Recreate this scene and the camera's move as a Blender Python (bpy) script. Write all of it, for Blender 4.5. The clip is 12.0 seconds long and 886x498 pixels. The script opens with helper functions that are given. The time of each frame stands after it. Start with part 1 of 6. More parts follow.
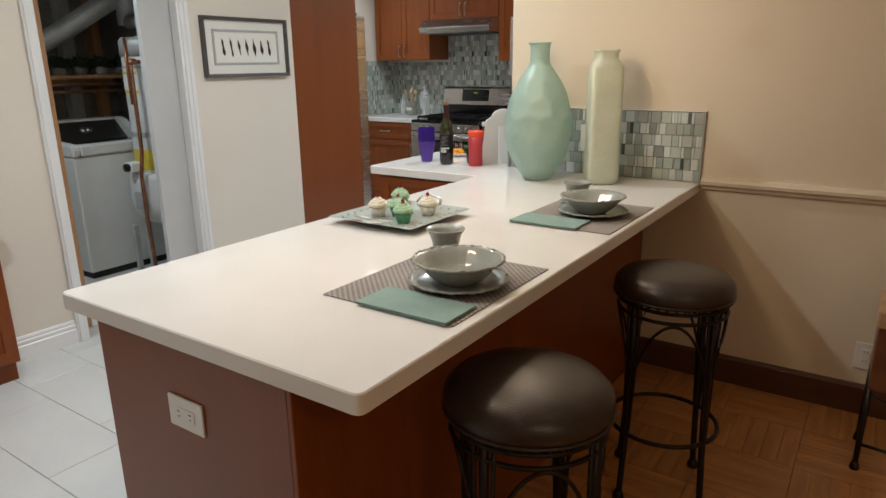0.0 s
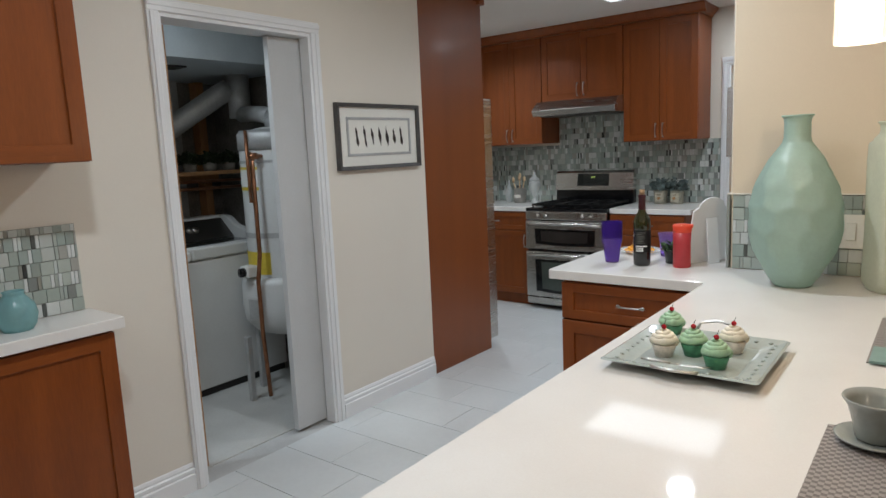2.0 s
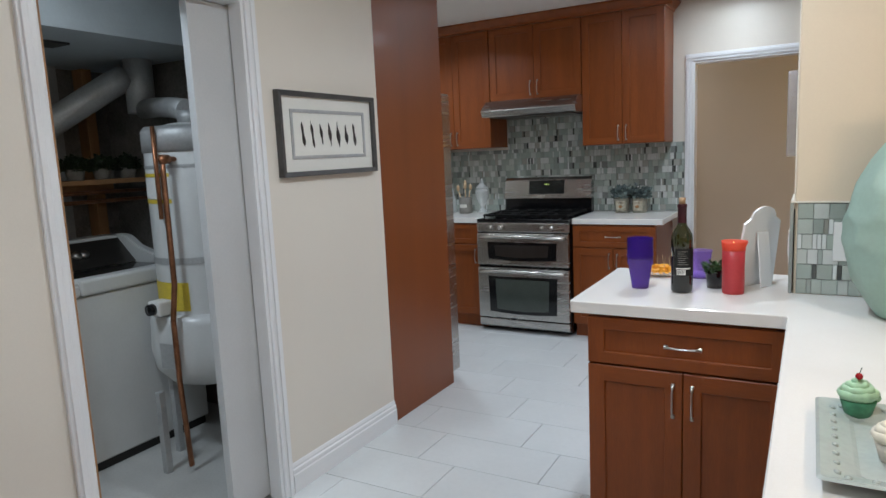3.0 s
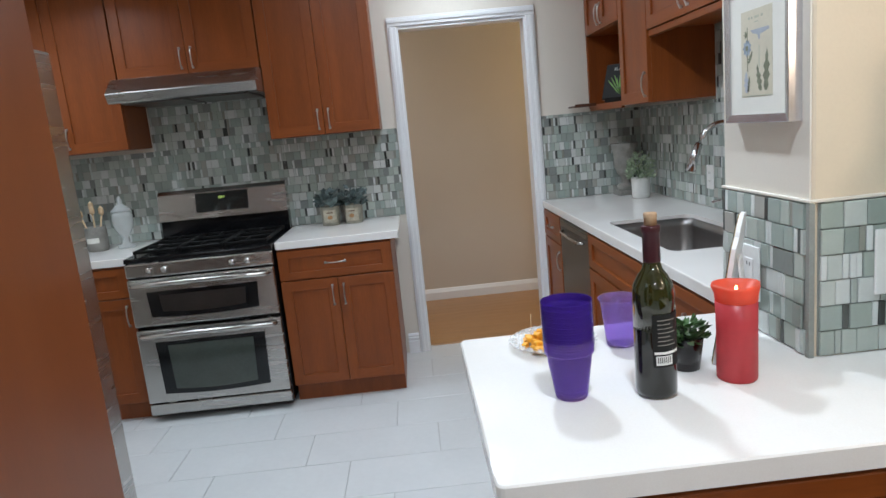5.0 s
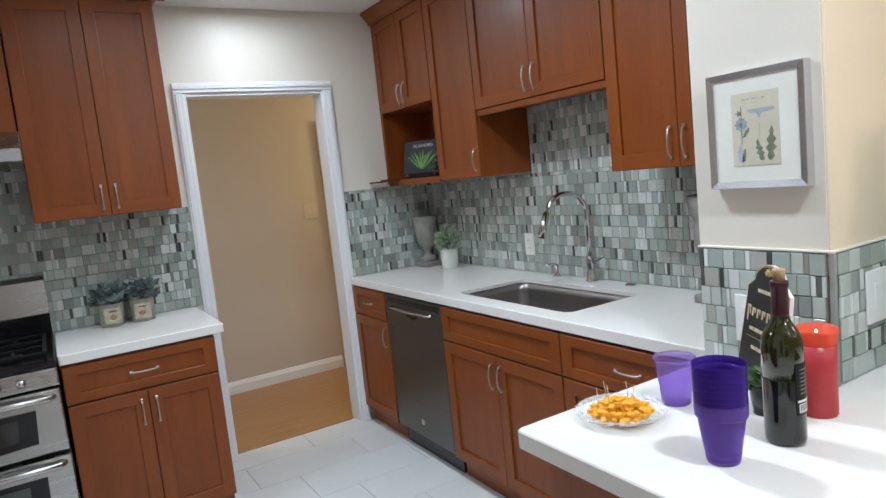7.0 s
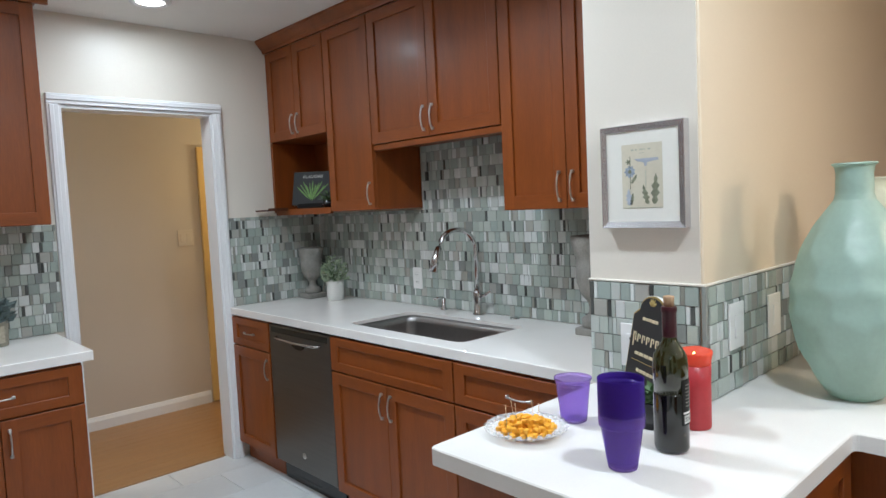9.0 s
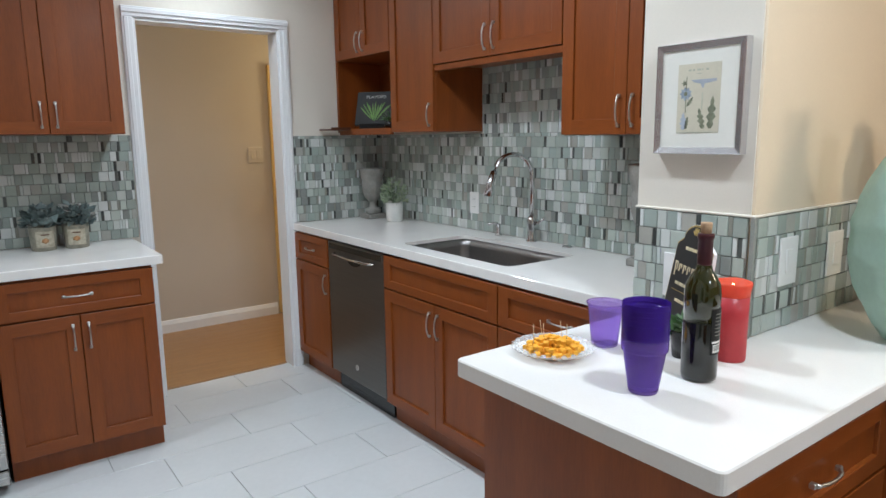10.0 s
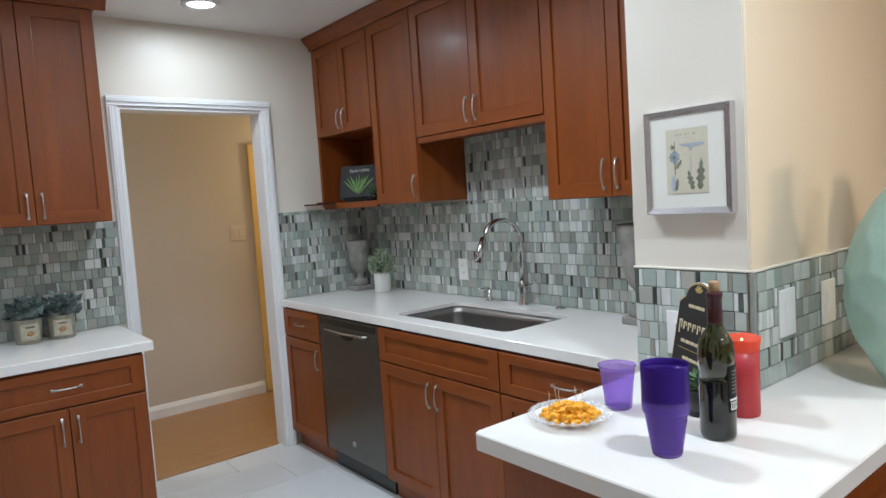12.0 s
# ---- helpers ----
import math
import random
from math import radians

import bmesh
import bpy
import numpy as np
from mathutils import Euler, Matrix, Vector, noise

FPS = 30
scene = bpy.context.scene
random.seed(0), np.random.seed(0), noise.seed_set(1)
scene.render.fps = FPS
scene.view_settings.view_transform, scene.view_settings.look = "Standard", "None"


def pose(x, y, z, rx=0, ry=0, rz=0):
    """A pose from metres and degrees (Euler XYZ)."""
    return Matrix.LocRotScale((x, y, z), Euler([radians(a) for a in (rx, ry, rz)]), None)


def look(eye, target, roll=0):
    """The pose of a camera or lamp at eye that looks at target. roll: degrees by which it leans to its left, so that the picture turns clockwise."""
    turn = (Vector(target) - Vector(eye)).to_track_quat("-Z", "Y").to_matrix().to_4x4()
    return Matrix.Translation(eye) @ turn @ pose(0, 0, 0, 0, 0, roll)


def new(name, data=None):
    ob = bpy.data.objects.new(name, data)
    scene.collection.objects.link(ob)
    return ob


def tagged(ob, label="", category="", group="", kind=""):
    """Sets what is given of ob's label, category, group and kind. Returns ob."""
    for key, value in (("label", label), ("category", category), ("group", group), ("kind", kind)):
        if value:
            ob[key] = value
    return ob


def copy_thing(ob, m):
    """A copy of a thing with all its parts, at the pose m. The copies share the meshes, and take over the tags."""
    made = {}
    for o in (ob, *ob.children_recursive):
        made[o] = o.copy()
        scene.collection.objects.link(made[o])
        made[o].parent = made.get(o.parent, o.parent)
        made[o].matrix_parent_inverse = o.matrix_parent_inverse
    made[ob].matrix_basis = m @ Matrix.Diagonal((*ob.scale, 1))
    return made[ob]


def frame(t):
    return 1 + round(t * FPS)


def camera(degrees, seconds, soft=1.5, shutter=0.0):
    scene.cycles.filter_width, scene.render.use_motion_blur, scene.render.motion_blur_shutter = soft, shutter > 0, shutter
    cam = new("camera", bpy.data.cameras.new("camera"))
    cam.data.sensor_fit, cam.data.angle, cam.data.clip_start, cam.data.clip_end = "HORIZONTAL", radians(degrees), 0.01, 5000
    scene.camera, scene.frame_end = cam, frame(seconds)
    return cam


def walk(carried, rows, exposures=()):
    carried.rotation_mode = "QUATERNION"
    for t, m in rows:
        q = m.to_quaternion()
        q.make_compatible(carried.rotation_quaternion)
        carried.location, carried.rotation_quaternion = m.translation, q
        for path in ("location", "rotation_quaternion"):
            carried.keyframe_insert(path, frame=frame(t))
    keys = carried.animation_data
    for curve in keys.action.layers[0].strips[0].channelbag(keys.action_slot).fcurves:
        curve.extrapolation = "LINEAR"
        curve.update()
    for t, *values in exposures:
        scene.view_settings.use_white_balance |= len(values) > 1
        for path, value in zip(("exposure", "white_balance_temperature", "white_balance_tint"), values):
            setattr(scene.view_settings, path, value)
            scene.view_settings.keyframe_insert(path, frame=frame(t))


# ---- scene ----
cam = camera(68.3, 12.0)
PATH = [
    (0, (-1.292, 1.267, 1.435), (-2.37, 2.861, 0.889), -0.7),
    (0.5, (-1.422, 1.223, 1.459), (-2.336, 2.94, 0.991), -0.0),
    (1, (-1.634, 1.228, 1.455), (-2.619, 2.932, 1.098), -1.0),
    (1.5, (-1.864, 1.341, 1.464), (-3.021, 2.936, 1.122), -3.0),
    (2, (-2.185, 1.424, 1.453), (-3.403, 2.983, 1.155), -2.6),
    (2.5, (-2.531, 1.54, 1.448), (-3.601, 3.207, 1.171), -2.0),
    (2.7, (-2.661, 1.646, 1.439), (-3.706, 3.329, 1.164), -2.1),
    (4.3, (-3.463, 2.555, 1.423), (-3.857, 4.477, 1.035), -6.0),
    (4.5, (-3.503, 2.708, 1.423), (-3.836, 4.639, 1.023), -6.2),
    (5, (-3.643, 3.086, 1.426), (-3.575, 5.052, 1.063), -5.6),
    (5.5, (-3.799, 3.384, 1.433), (-3.564, 5.356, 1.196), -7.5),
    (6, (-4.033, 3.544, 1.417), (-3.529, 5.464, 1.166), -7.8),
    (6.5, (-4.226, 3.55, 1.471), (-3.25, 5.282, 1.253), -6.8),
    (7, (-4.381, 3.489, 1.487), (-3.358, 5.192, 1.258), -6.0),
    (7.2, (-4.424, 3.482, 1.509), (-3.337, 5.155, 1.367), -5.7),
    (8.8, (-4.517, 3.516, 1.486), (-3.141, 4.965, 1.413), -3.0),
    (9, (-4.524, 3.511, 1.465), (-3.164, 4.971, 1.327), -2.7),
    (9.5, (-4.492, 3.481, 1.429), (-3.209, 4.986, 1.134), -1.5),
    (10, (-4.459, 3.45, 1.428), (-3.29, 5.036, 1.087), -0.7),
    (10.5, (-4.452, 3.437, 1.436), (-3.274, 5.017, 1.096), -1.4),
    (11, (-4.469, 3.448, 1.443), (-3.239, 4.995, 1.138), -2.3),
    (11.5, (-4.494, 3.464, 1.454), (-3.236, 5.006, 1.25), -3.0),
    (12, (-4.528, 3.487, 1.454), (-3.28, 5.042, 1.304), -3.7),
]
EXPOSURES = [(0, -0.05, 6500, 10), (0.5, -0.02, 6500, 10), (1, -0.15, 6450, 10), (1.5, -0.37, 6350, 10), (2, -0.34, 6200, 10), (2.5, -0.27, 6050, 10), (4.5, -0.03, 5950, 10), (6, 0.08, 5950, 10), (7, 0.13, 5950, 9), (9.5, 0.08, 5980, 9), (12, 0.05, 5980, 9)]
walk(cam, [(t, look(eye, target, roll)) for t, eye, target, roll in PATH], EXPOSURES)

# ---- world and lights ----
world = bpy.data.worlds.new("night")
scene.world = world
world.use_nodes = True
world.node_tree.nodes["Background"].inputs[0].default_value = (0.5, 0.6, 0.8, 1)
world.node_tree.nodes["Background"].inputs[1].default_value = 0.02

CEIL = 2.5
COOL = (0.88, 0.955, 1.0)
WARM = (1.0, 0.78, 0.55)
SPOTS = [(-3.32, 6.78), (-3.38, 5.18), (-3.36, 3.6), (-3.36, 2.0), (-3.36, 0.4), (-5.42, 6.08)]
PENDANTS = [(-2.384, 3.417, 1.673), (-2.370, 2.50, 1.677)]
PANEL = (-4.30, -3.34, 5.70, 6.32)


def lamp(name, kind, m, power, colour, size=0.1, size_y=None, spread=180):
    data = bpy.data.lights.new(name, kind)
    data.energy, data.color = power, colour
    if kind == "AREA":
        data.size, data.spread = size, radians(spread)
        data.shape = "DISK"
        if size_y:
            data.shape, data.size_y = "RECTANGLE", size_y
    else:
        data.shadow_soft_size = size
    ob = new(name, data)
    ob.matrix_world = m
    return ob


SPOT_POWER = (5.2, 13.5, 16.5, 15.5, 9, 10)
for (x, y), watts in zip(SPOTS, SPOT_POWER):
    lamp("spot_light", "AREA", pose(x, y, CEIL - 0.025), watts, COOL, 0.13, None, 148 if 4.5 < y < 6.5 else 180)
lamp("panel_light", "AREA", pose((PANEL[0] + PANEL[1]) / 2, (PANEL[2] + PANEL[3]) / 2, CEIL - 0.02), 5.2, (0.88, 0.955, 1.0), 0.92, 0.58, 160)
for x, y, z in PENDANTS:
    lamp("pendant_glow", "POINT", pose(x, y, z - 0.03), 5.8, WARM, 0.04)
lamp("hall_end_glow", "POINT", pose(-1.74, 8.12, 1.75), 15, (1.0, 0.76, 0.40), 0.1)
# unseen lamp added under the hall ceiling to brighten the hall wall
lamp("hall_fill", "AREA", pose(-4.6, 7.9, 2.44), 10, (1.0, 0.93, 0.84), 0.25)
# fill lamp added to brighten the laundry, no fitting seen there
lamp("laundry_fill", "AREA", pose(-5.25, 2.6, CEIL - 0.03), 18, (0.86, 0.95, 1.0), 0.3)
# unseen warm fill added to lift the parquet and dining wall
lamp("dining_fill", "AREA", pose(0.2, 0.6, CEIL - 0.03), 13, WARM, 0.5)


# ---- materials ----
def mat(name, colour, rough=0.5, metal=0.0, vary=0.12, scale=6.0, stretch=(1, 1, 1), bump=0.0, fine=80.0, transmission=0.0,
        emit=None, emit_power=0.0, second=None, coat=0.0, ior=1.5, rough_vary=0.08):
    """A surface with variation at two scales, a fine relief and an uneven gloss."""
    m = bpy.data.materials.new(name)
    m.use_nodes = True
    nt = m.node_tree
    b = nt.nodes["Principled BSDF"]
    co = nt.nodes.new("ShaderNodeTexCoord")
    info = nt.nodes.new("ShaderNodeObjectInfo")
    add = nt.nodes.new("ShaderNodeVectorMath")
    mul = nt.nodes.new("ShaderNodeVectorMath")
    mul.operation = "MULTIPLY"
    mul.inputs[1].default_value = (7.3, 3.1, 5.7)
    nt.links.new(info.outputs["Random"], mul.inputs[0])
    nt.links.new(co.outputs["Object"], add.inputs[0])
    nt.links.new(mul.outputs[0], add.inputs[1])
    mp = nt.nodes.new("ShaderNodeMapping")
    mp.inputs["Scale"].default_value = stretch
    nt.links.new(add.outputs[0], mp.inputs[0])
    n1 = nt.nodes.new("ShaderNodeTexNoise")
    n1.inputs["Scale"].default_value = scale
    n1.inputs["Detail"].default_value = 5
    n2 = nt.nodes.new("ShaderNodeTexNoise")
    n2.inputs["Scale"].default_value = fine
    n2.inputs["Detail"].default_value = 3
    for n in (n1, n2):
        nt.links.new(mp.outputs[0], n.inputs["Vector"])
    mixf = nt.nodes.new("ShaderNodeMath")
    mixf.operation = "MULTIPLY_ADD"
    mixf.inputs[1].default_value = 0.35
    nt.links.new(n2.outputs[0], mixf.inputs[0])
    sc = nt.nodes.new("ShaderNodeMath")
    sc.operation = "MULTIPLY"
    sc.inputs[1].default_value = 0.65
    nt.links.new(n1.outputs[0], sc.inputs[0])
    nt.links.new(sc.outputs[0], mixf.inputs[2])
    ramp = nt.nodes.new("ShaderNodeValToRGB")
    other = second or [c * (1 - 2 * vary) for c in colour]
    light = colour if second else [min(1, c * (1 + vary)) for c in colour]
    ramp.color_ramp.elements[0].position, ramp.color_ramp.elements[1].position = 0.3, 0.7
    ramp.color_ramp.elements[0].color = (*other, 1)
    ramp.color_ramp.elements[1].color = (*light, 1)
    nt.links.new(mixf.outputs[0], ramp.inputs[0])
    nt.links.new(ramp.outputs[0], b.inputs["Base Color"])
    rr = nt.nodes.new("ShaderNodeMath")
    rr.operation = "MULTIPLY_ADD"
    rr.inputs[1].default_value, rr.inputs[2].default_value = rough_vary, max(0.0, rough - rough_vary / 2)
    nt.links.new(n1.outputs[0], rr.inputs[0])
    nt.links.new(rr.outputs[0], b.inputs["Roughness"])
    b.inputs["Metallic"].default_value = metal
    b.inputs["Transmission Weight"].default_value = transmission
    b.inputs["IOR"].default_value = ior
    b.inputs["Coat Weight"].default_value = coat
    b.inputs["Coat Roughness"].default_value = 0.15
    if bump:
        bp = nt.nodes.new("ShaderNodeBump")
        bp.inputs["Strength"].default_value = bump
        bp.inputs["Distance"].default_value = 0.004
        nt.links.new(n2.outputs[0], bp.inputs["Height"])
        nt.links.new(bp.outputs[0], b.inputs["Normal"])
    if emit:
        b.inputs["Emission Color"].default_value = (*emit, 1)
        b.inputs["Emission Strength"].default_value = emit_power
    return m


WIDE_TONES = [(0.0, (0.385, 0.435, 0.39)), (0.17, (0.475, 0.525, 0.475)), (0.33, (0.315, 0.36, 0.325)), (0.46, (0.53, 0.565, 0.53)), (0.6, (0.405, 0.405, 0.365)), (0.7, (0.64, 0.665, 0.64)), (0.81, (0.36, 0.42, 0.385)), (0.94, (0.25, 0.27, 0.255))]
THIN_TONES = [(0.0, (0.70, 0.73, 0.71)), (0.26, (0.10, 0.108, 0.10)), (0.36, (0.42, 0.46, 0.425)), (0.56, (0.30, 0.30, 0.26)), (0.70, (0.58, 0.63, 0.60)), (0.93, (0.06, 0.065, 0.062))]


def mosaic_mat(name, island, tones):
    """Glass and stone mosaic: each piece takes one of the blend's colours."""
    m = mat(name, (0.5, 0.5, 0.5), 0.14, vary=0.1, scale=30, fine=160, rough_vary=0.12, bump=0.06)
    nt = m.node_tree
    b = nt.nodes["Principled BSDF"]
    src = nt.nodes.new("ShaderNodeNewGeometry").outputs["Random Per Island"] if island else nt.nodes.new("ShaderNodeObjectInfo").outputs["Random"]
    r = nt.nodes.new("ShaderNodeValToRGB")
    r.color_ramp.interpolation = "CONSTANT"
    els = r.color_ramp.elements
    els[0].position, els[0].color = tones[0][0], (*tones[0][1], 1)
    els[1].position, els[1].color = tones[-1][0], (*tones[-1][1], 1)
    for p, c in tones[1:-1]:
        e = els.new(p)
        e.color = (*c, 1)
    nt.links.new(src, r.inputs[0])
    mx = nt.nodes.new("ShaderNodeMix")
    mx.data_type, mx.blend_type = "RGBA", "MULTIPLY"
    mx.inputs["Factor"].default_value = 0.6
    old = b.inputs["Base Color"].links[0].from_socket
    br = nt.nodes.new("ShaderNodeBrightContrast")
    br.inputs["Bright"].default_value = 0.45
    nt.links.new(old, br.inputs["Color"])
    nt.links.new(r.outputs[0], mx.inputs["A"])
    nt.links.new(br.outputs[0], mx.inputs["B"])
    nt.links.new(mx.outputs["Result"], b.inputs["Base Color"])
    return m


def frosted(name, colour, share=0.45, rough=0.3):
    """Frosted glass: part gloss, part light let through."""
    m = mat(name, colour, rough, vary=0.08, scale=9, bump=0.05)
    nt = m.node_tree
    b = nt.nodes["Principled BSDF"]
    tr = nt.nodes.new("ShaderNodeBsdfTranslucent")
    tr.inputs[0].default_value = (*colour, 1)
    mx = nt.nodes.new("ShaderNodeMixShader")
    mx.inputs[0].default_value = share
    nt.links.new(b.outputs[0], mx.inputs[1])
    nt.links.new(tr.outputs[0], mx.inputs[2])
    nt.links.new(mx.outputs[0], nt.nodes["Material Output"].inputs[0])
    return m


CHERRY = mat("cherry_wood", (0.26, 0.067, 0.0105), 0.38, second=(0.175, 0.042, 0.007), scale=2.2, stretch=(7, 7, 0.7), fine=30, bump=0.05, coat=0.04, ior=1.42)
CHERRY_RAIL = mat("cherry_wood_rail", (0.26, 0.067, 0.0105), 0.38, second=(0.175, 0.042, 0.007), scale=2.2, stretch=(0.7, 7, 7), fine=30, bump=0.05, coat=0.04, ior=1.42)
VENEER = mat("cherry_veneer", (0.225, 0.062, 0.0145), 0.4, second=(0.185, 0.048, 0.011), scale=1.2, stretch=(6, 6, 0.5), fine=60, bump=0.03, coat=0.1)
CHERRY_DARK = mat("cherry_gap", (0.09, 0.028, 0.010), 0.5, vary=0.2, scale=4)
PAINT = mat("cream_paint", (0.765, 0.715, 0.63), 0.42, vary=0.02, scale=1.3, fine=180, bump=0.07)
PAINT_DINING = mat("warm_cream_paint", (0.72, 0.61, 0.46), 0.5, vary=0.02, scale=1.3, fine=180, bump=0.07)
HALL_PAINT = mat("beige_paint", (0.60, 0.54, 0.46), 0.55, vary=0.03, scale=1.3, fine=180, bump=0.05)
WHITE = mat("white_trim_paint", (0.82, 0.83, 0.84), 0.3, vary=0.02, scale=4, fine=120, bump=0.02)
CEILING = mat("ceiling_paint", (0.78, 0.76, 0.72), 0.6, vary=0.02, scale=2, fine=140, bump=0.1)
QUARTZ = mat("white_quartz", (0.83, 0.815, 0.79), 0.06, second=(0.765, 0.74, 0.705), scale=4, fine=300, rough_vary=0.03, ior=1.31)
STEEL = mat("brushed_steel", (0.54, 0.525, 0.50), 0.27, 1.0, vary=0.03, scale=3, stretch=(1, 1, 12), fine=60, rough_vary=0.04)
DARK_STEEL = mat("slate_steel", (0.15, 0.145, 0.135), 0.34, 0.9, vary=0.06, scale=3, stretch=(1, 1, 30), fine=60, bump=0.02)
SINK_STEEL = mat("sink_steel", (0.35, 0.34, 0.33), 0.38, 1.0, vary=0.06, scale=3, fine=60, bump=0.02)
SPEAR = mat("asparagus_green", (0.22, 0.42, 0.10), 0.5, vary=0.25, scale=30)
CHROME = mat("chrome", (0.62, 0.62, 0.63), 0.15, 1.0, vary=0.02)
NICKEL = mat("satin_nickel", (0.56, 0.55, 0.525), 0.32, 1.0, vary=0.04)
BLACK = mat("black_enamel", (0.007, 0.007, 0.008), 0.13, vary=0.2)
IRON = mat("black_cast_iron", (0.007, 0.007, 0.007), 0.55, vary=0.3, bump=0.2, ior=1.25)
BLACK_GLASS = mat("black_glass", (0.012, 0.014, 0.013), 0.05, vary=0.1)
OVEN_GLASS = mat("oven_window_glass", (0.065, 0.078, 0.068), 0.06, vary=0.1)
BROWN_GLASS = mat("dark_brown_oven_glass", (0.034, 0.029, 0.026), 0.06, vary=0.1)
FLOOR_TILE = mat("porcelain_floor_tile", (0.705, 0.73, 0.735), 0.24, second=(0.645, 0.67, 0.675), scale=3, fine=40, bump=0.03)
GROUT = mat("grey_grout", (0.50, 0.505, 0.50), 0.85, vary=0.1, fine=200, bump=0.2)
TILE_GROUT = mat("mosaic_grout", (0.30, 0.315, 0.29), 0.8, vary=0.1, fine=200, bump=0.2)
PARQUET = mat("oak_parquet", (0.60, 0.28, 0.085), 0.3, second=(0.25, 0.095, 0.03), scale=3, stretch=(1, 9, 9), fine=40, bump=0.06, coat=0.2)
OAK = mat("oak_plank", (0.40, 0.22, 0.09), 0.32, second=(0.30, 0.15, 0.055), scale=3, stretch=(1, 10, 10), fine=40, bump=0.05)
DARK_BASE = mat("dark_stained_base", (0.11, 0.045, 0.02), 0.35, second=(0.07, 0.026, 0.012), scale=3, stretch=(1, 8, 8), fine=40)
CHEST_WOOD = mat("brown_chest_wood", (0.17, 0.062, 0.024), 0.4, second=(0.10, 0.034, 0.014), scale=3, stretch=(1, 8, 8), fine=40, bump=0.05)
# lid brown, much lighter than the chest body
CHEST_TOP = mat("pale_chest_lid", (0.50, 0.34, 0.20), 0.4, second=(0.36, 0.22, 0.12), scale=3, stretch=(1, 8, 8), fine=40, bump=0.05)
LEATHER = mat("dark_brown_leather", (0.038, 0.024, 0.018), 0.34, vary=0.25, scale=14, fine=240, bump=0.18)
STOOL_IRON = mat("bronze_painted_iron", (0.028, 0.019, 0.015), 0.45, 0.6, vary=0.25, scale=20, bump=0.1)
MOSAIC = mosaic_mat("mosaic_pieces", False, WIDE_TONES)
MOSAIC_REST = mosaic_mat("mosaic_rest", True, WIDE_TONES)
MOSAIC_THIN = mosaic_mat("mosaic_strips", False, THIN_TONES)
MOSAIC_THIN_REST = mosaic_mat("mosaic_strips_rest", True, THIN_TONES)
VASE_GREEN = frosted("frosted_sea_glass", (0.49, 0.65, 0.58), 0.38, 0.36)
VASE_YELLOW = frosted("frosted_pale_glass", (0.75, 0.78, 0.65), 0.35, 0.3)
AQUA_GLASS = frosted("aqua_glass", (0.36, 0.62, 0.64), 0.45, 0.15)
CELADON_RIM = mat("worn_celadon_rim", (0.40, 0.395, 0.345), 0.16, second=(0.27, 0.27, 0.23), scale=60, fine=160)
CELADON = mat("grey_celadon_glaze", (0.335, 0.35, 0.325), 0.14, second=(0.26, 0.28, 0.26), scale=12, fine=60)
TRAY_GLASS = mat("pale_green_glass", (0.44, 0.49, 0.465), 0.09, vary=0.06, scale=10, bump=0.03)
TEAL_CLOTH = mat("teal_napkin_cloth", (0.25, 0.37, 0.335), 0.85, vary=0.08, scale=20, fine=600, bump=0.25)
MAT_CLOTH = mat("woven_grey_mat", (0.33, 0.29, 0.27), 0.8, second=(0.17, 0.148, 0.138), scale=110, fine=420, bump=0.4)
_nt = MAT_CLOTH.node_tree
_ck = _nt.nodes.new("ShaderNodeTexChecker")
_ck.inputs["Color1"].default_value, _ck.inputs["Color2"].default_value, _ck.inputs["Scale"].default_value = (0.37, 0.335, 0.31, 1), (0.19, 0.168, 0.157, 1), 115
_nt.links.new([n for n in _nt.nodes if n.type == "TEX_COORD"][0].outputs["Object"], _ck.inputs["Vector"])
_nt.links.new(_ck.outputs["Color"], _nt.nodes["Principled BSDF"].inputs["Base Color"])
PURPLE = mat("deep_purple_plastic", (0.10, 0.04, 0.42), 0.2, vary=0.05, transmission=0.6, ior=1.15)
LILAC = mat("clear_purple_plastic", (0.62, 0.46, 0.95), 0.14, vary=0.05, transmission=0.8, ior=1.12)
BOTTLE = mat("dark_green_bottle_glass", (0.022, 0.023, 0.004), 0.04, vary=0.1, coat=0.4)
WINE = mat("wine_filled_glass", (0.007, 0.008, 0.006), 0.04, vary=0.1, coat=0.4)
FOIL = mat("wine_red_foil", (0.055, 0.007, 0.012), 0.3, 0.2, vary=0.15)
CORK = mat("cork", (0.52, 0.36, 0.22), 0.85, second=(0.36, 0.22, 0.12), scale=60, fine=200, bump=0.3)
LABEL_BLACK = mat("black_label_paper", (0.010, 0.010, 0.010), 0.5, vary=0.1, ior=1.35)
LABEL_WHITE = mat("white_label_paper", (0.75, 0.75, 0.73), 0.6, vary=0.05)
WAX = frosted("red_wax", (0.70, 0.085, 0.10), 0.4, 0.35)
# brighter, more orange copy of the wax: candle glow put into the colour
WAX_LIT = frosted("flame_lit_red_wax", (0.92, 0.17, 0.09), 0.5, 0.4)
FLAME = mat("candle_flame", (1, 0.7, 0.3), 0.5, emit=(1.0, 0.6, 0.2), emit_power=8)
CHEESE = frosted("orange_cheese", (1.0, 0.46, 0.03), 0.05, 0.45)
CRYSTAL = mat("cut_glass", (0.93, 0.95, 0.95), 0.05, vary=0.01)
CRYSTAL.node_tree.nodes["Principled BSDF"].inputs["Alpha"].default_value = 0.28
TOOTHPICK = mat("pale_wood", (0.62, 0.45, 0.27), 0.6)
LEAF = mat("green_leaf", (0.07, 0.15, 0.045), 0.45, vary=0.35, scale=18)
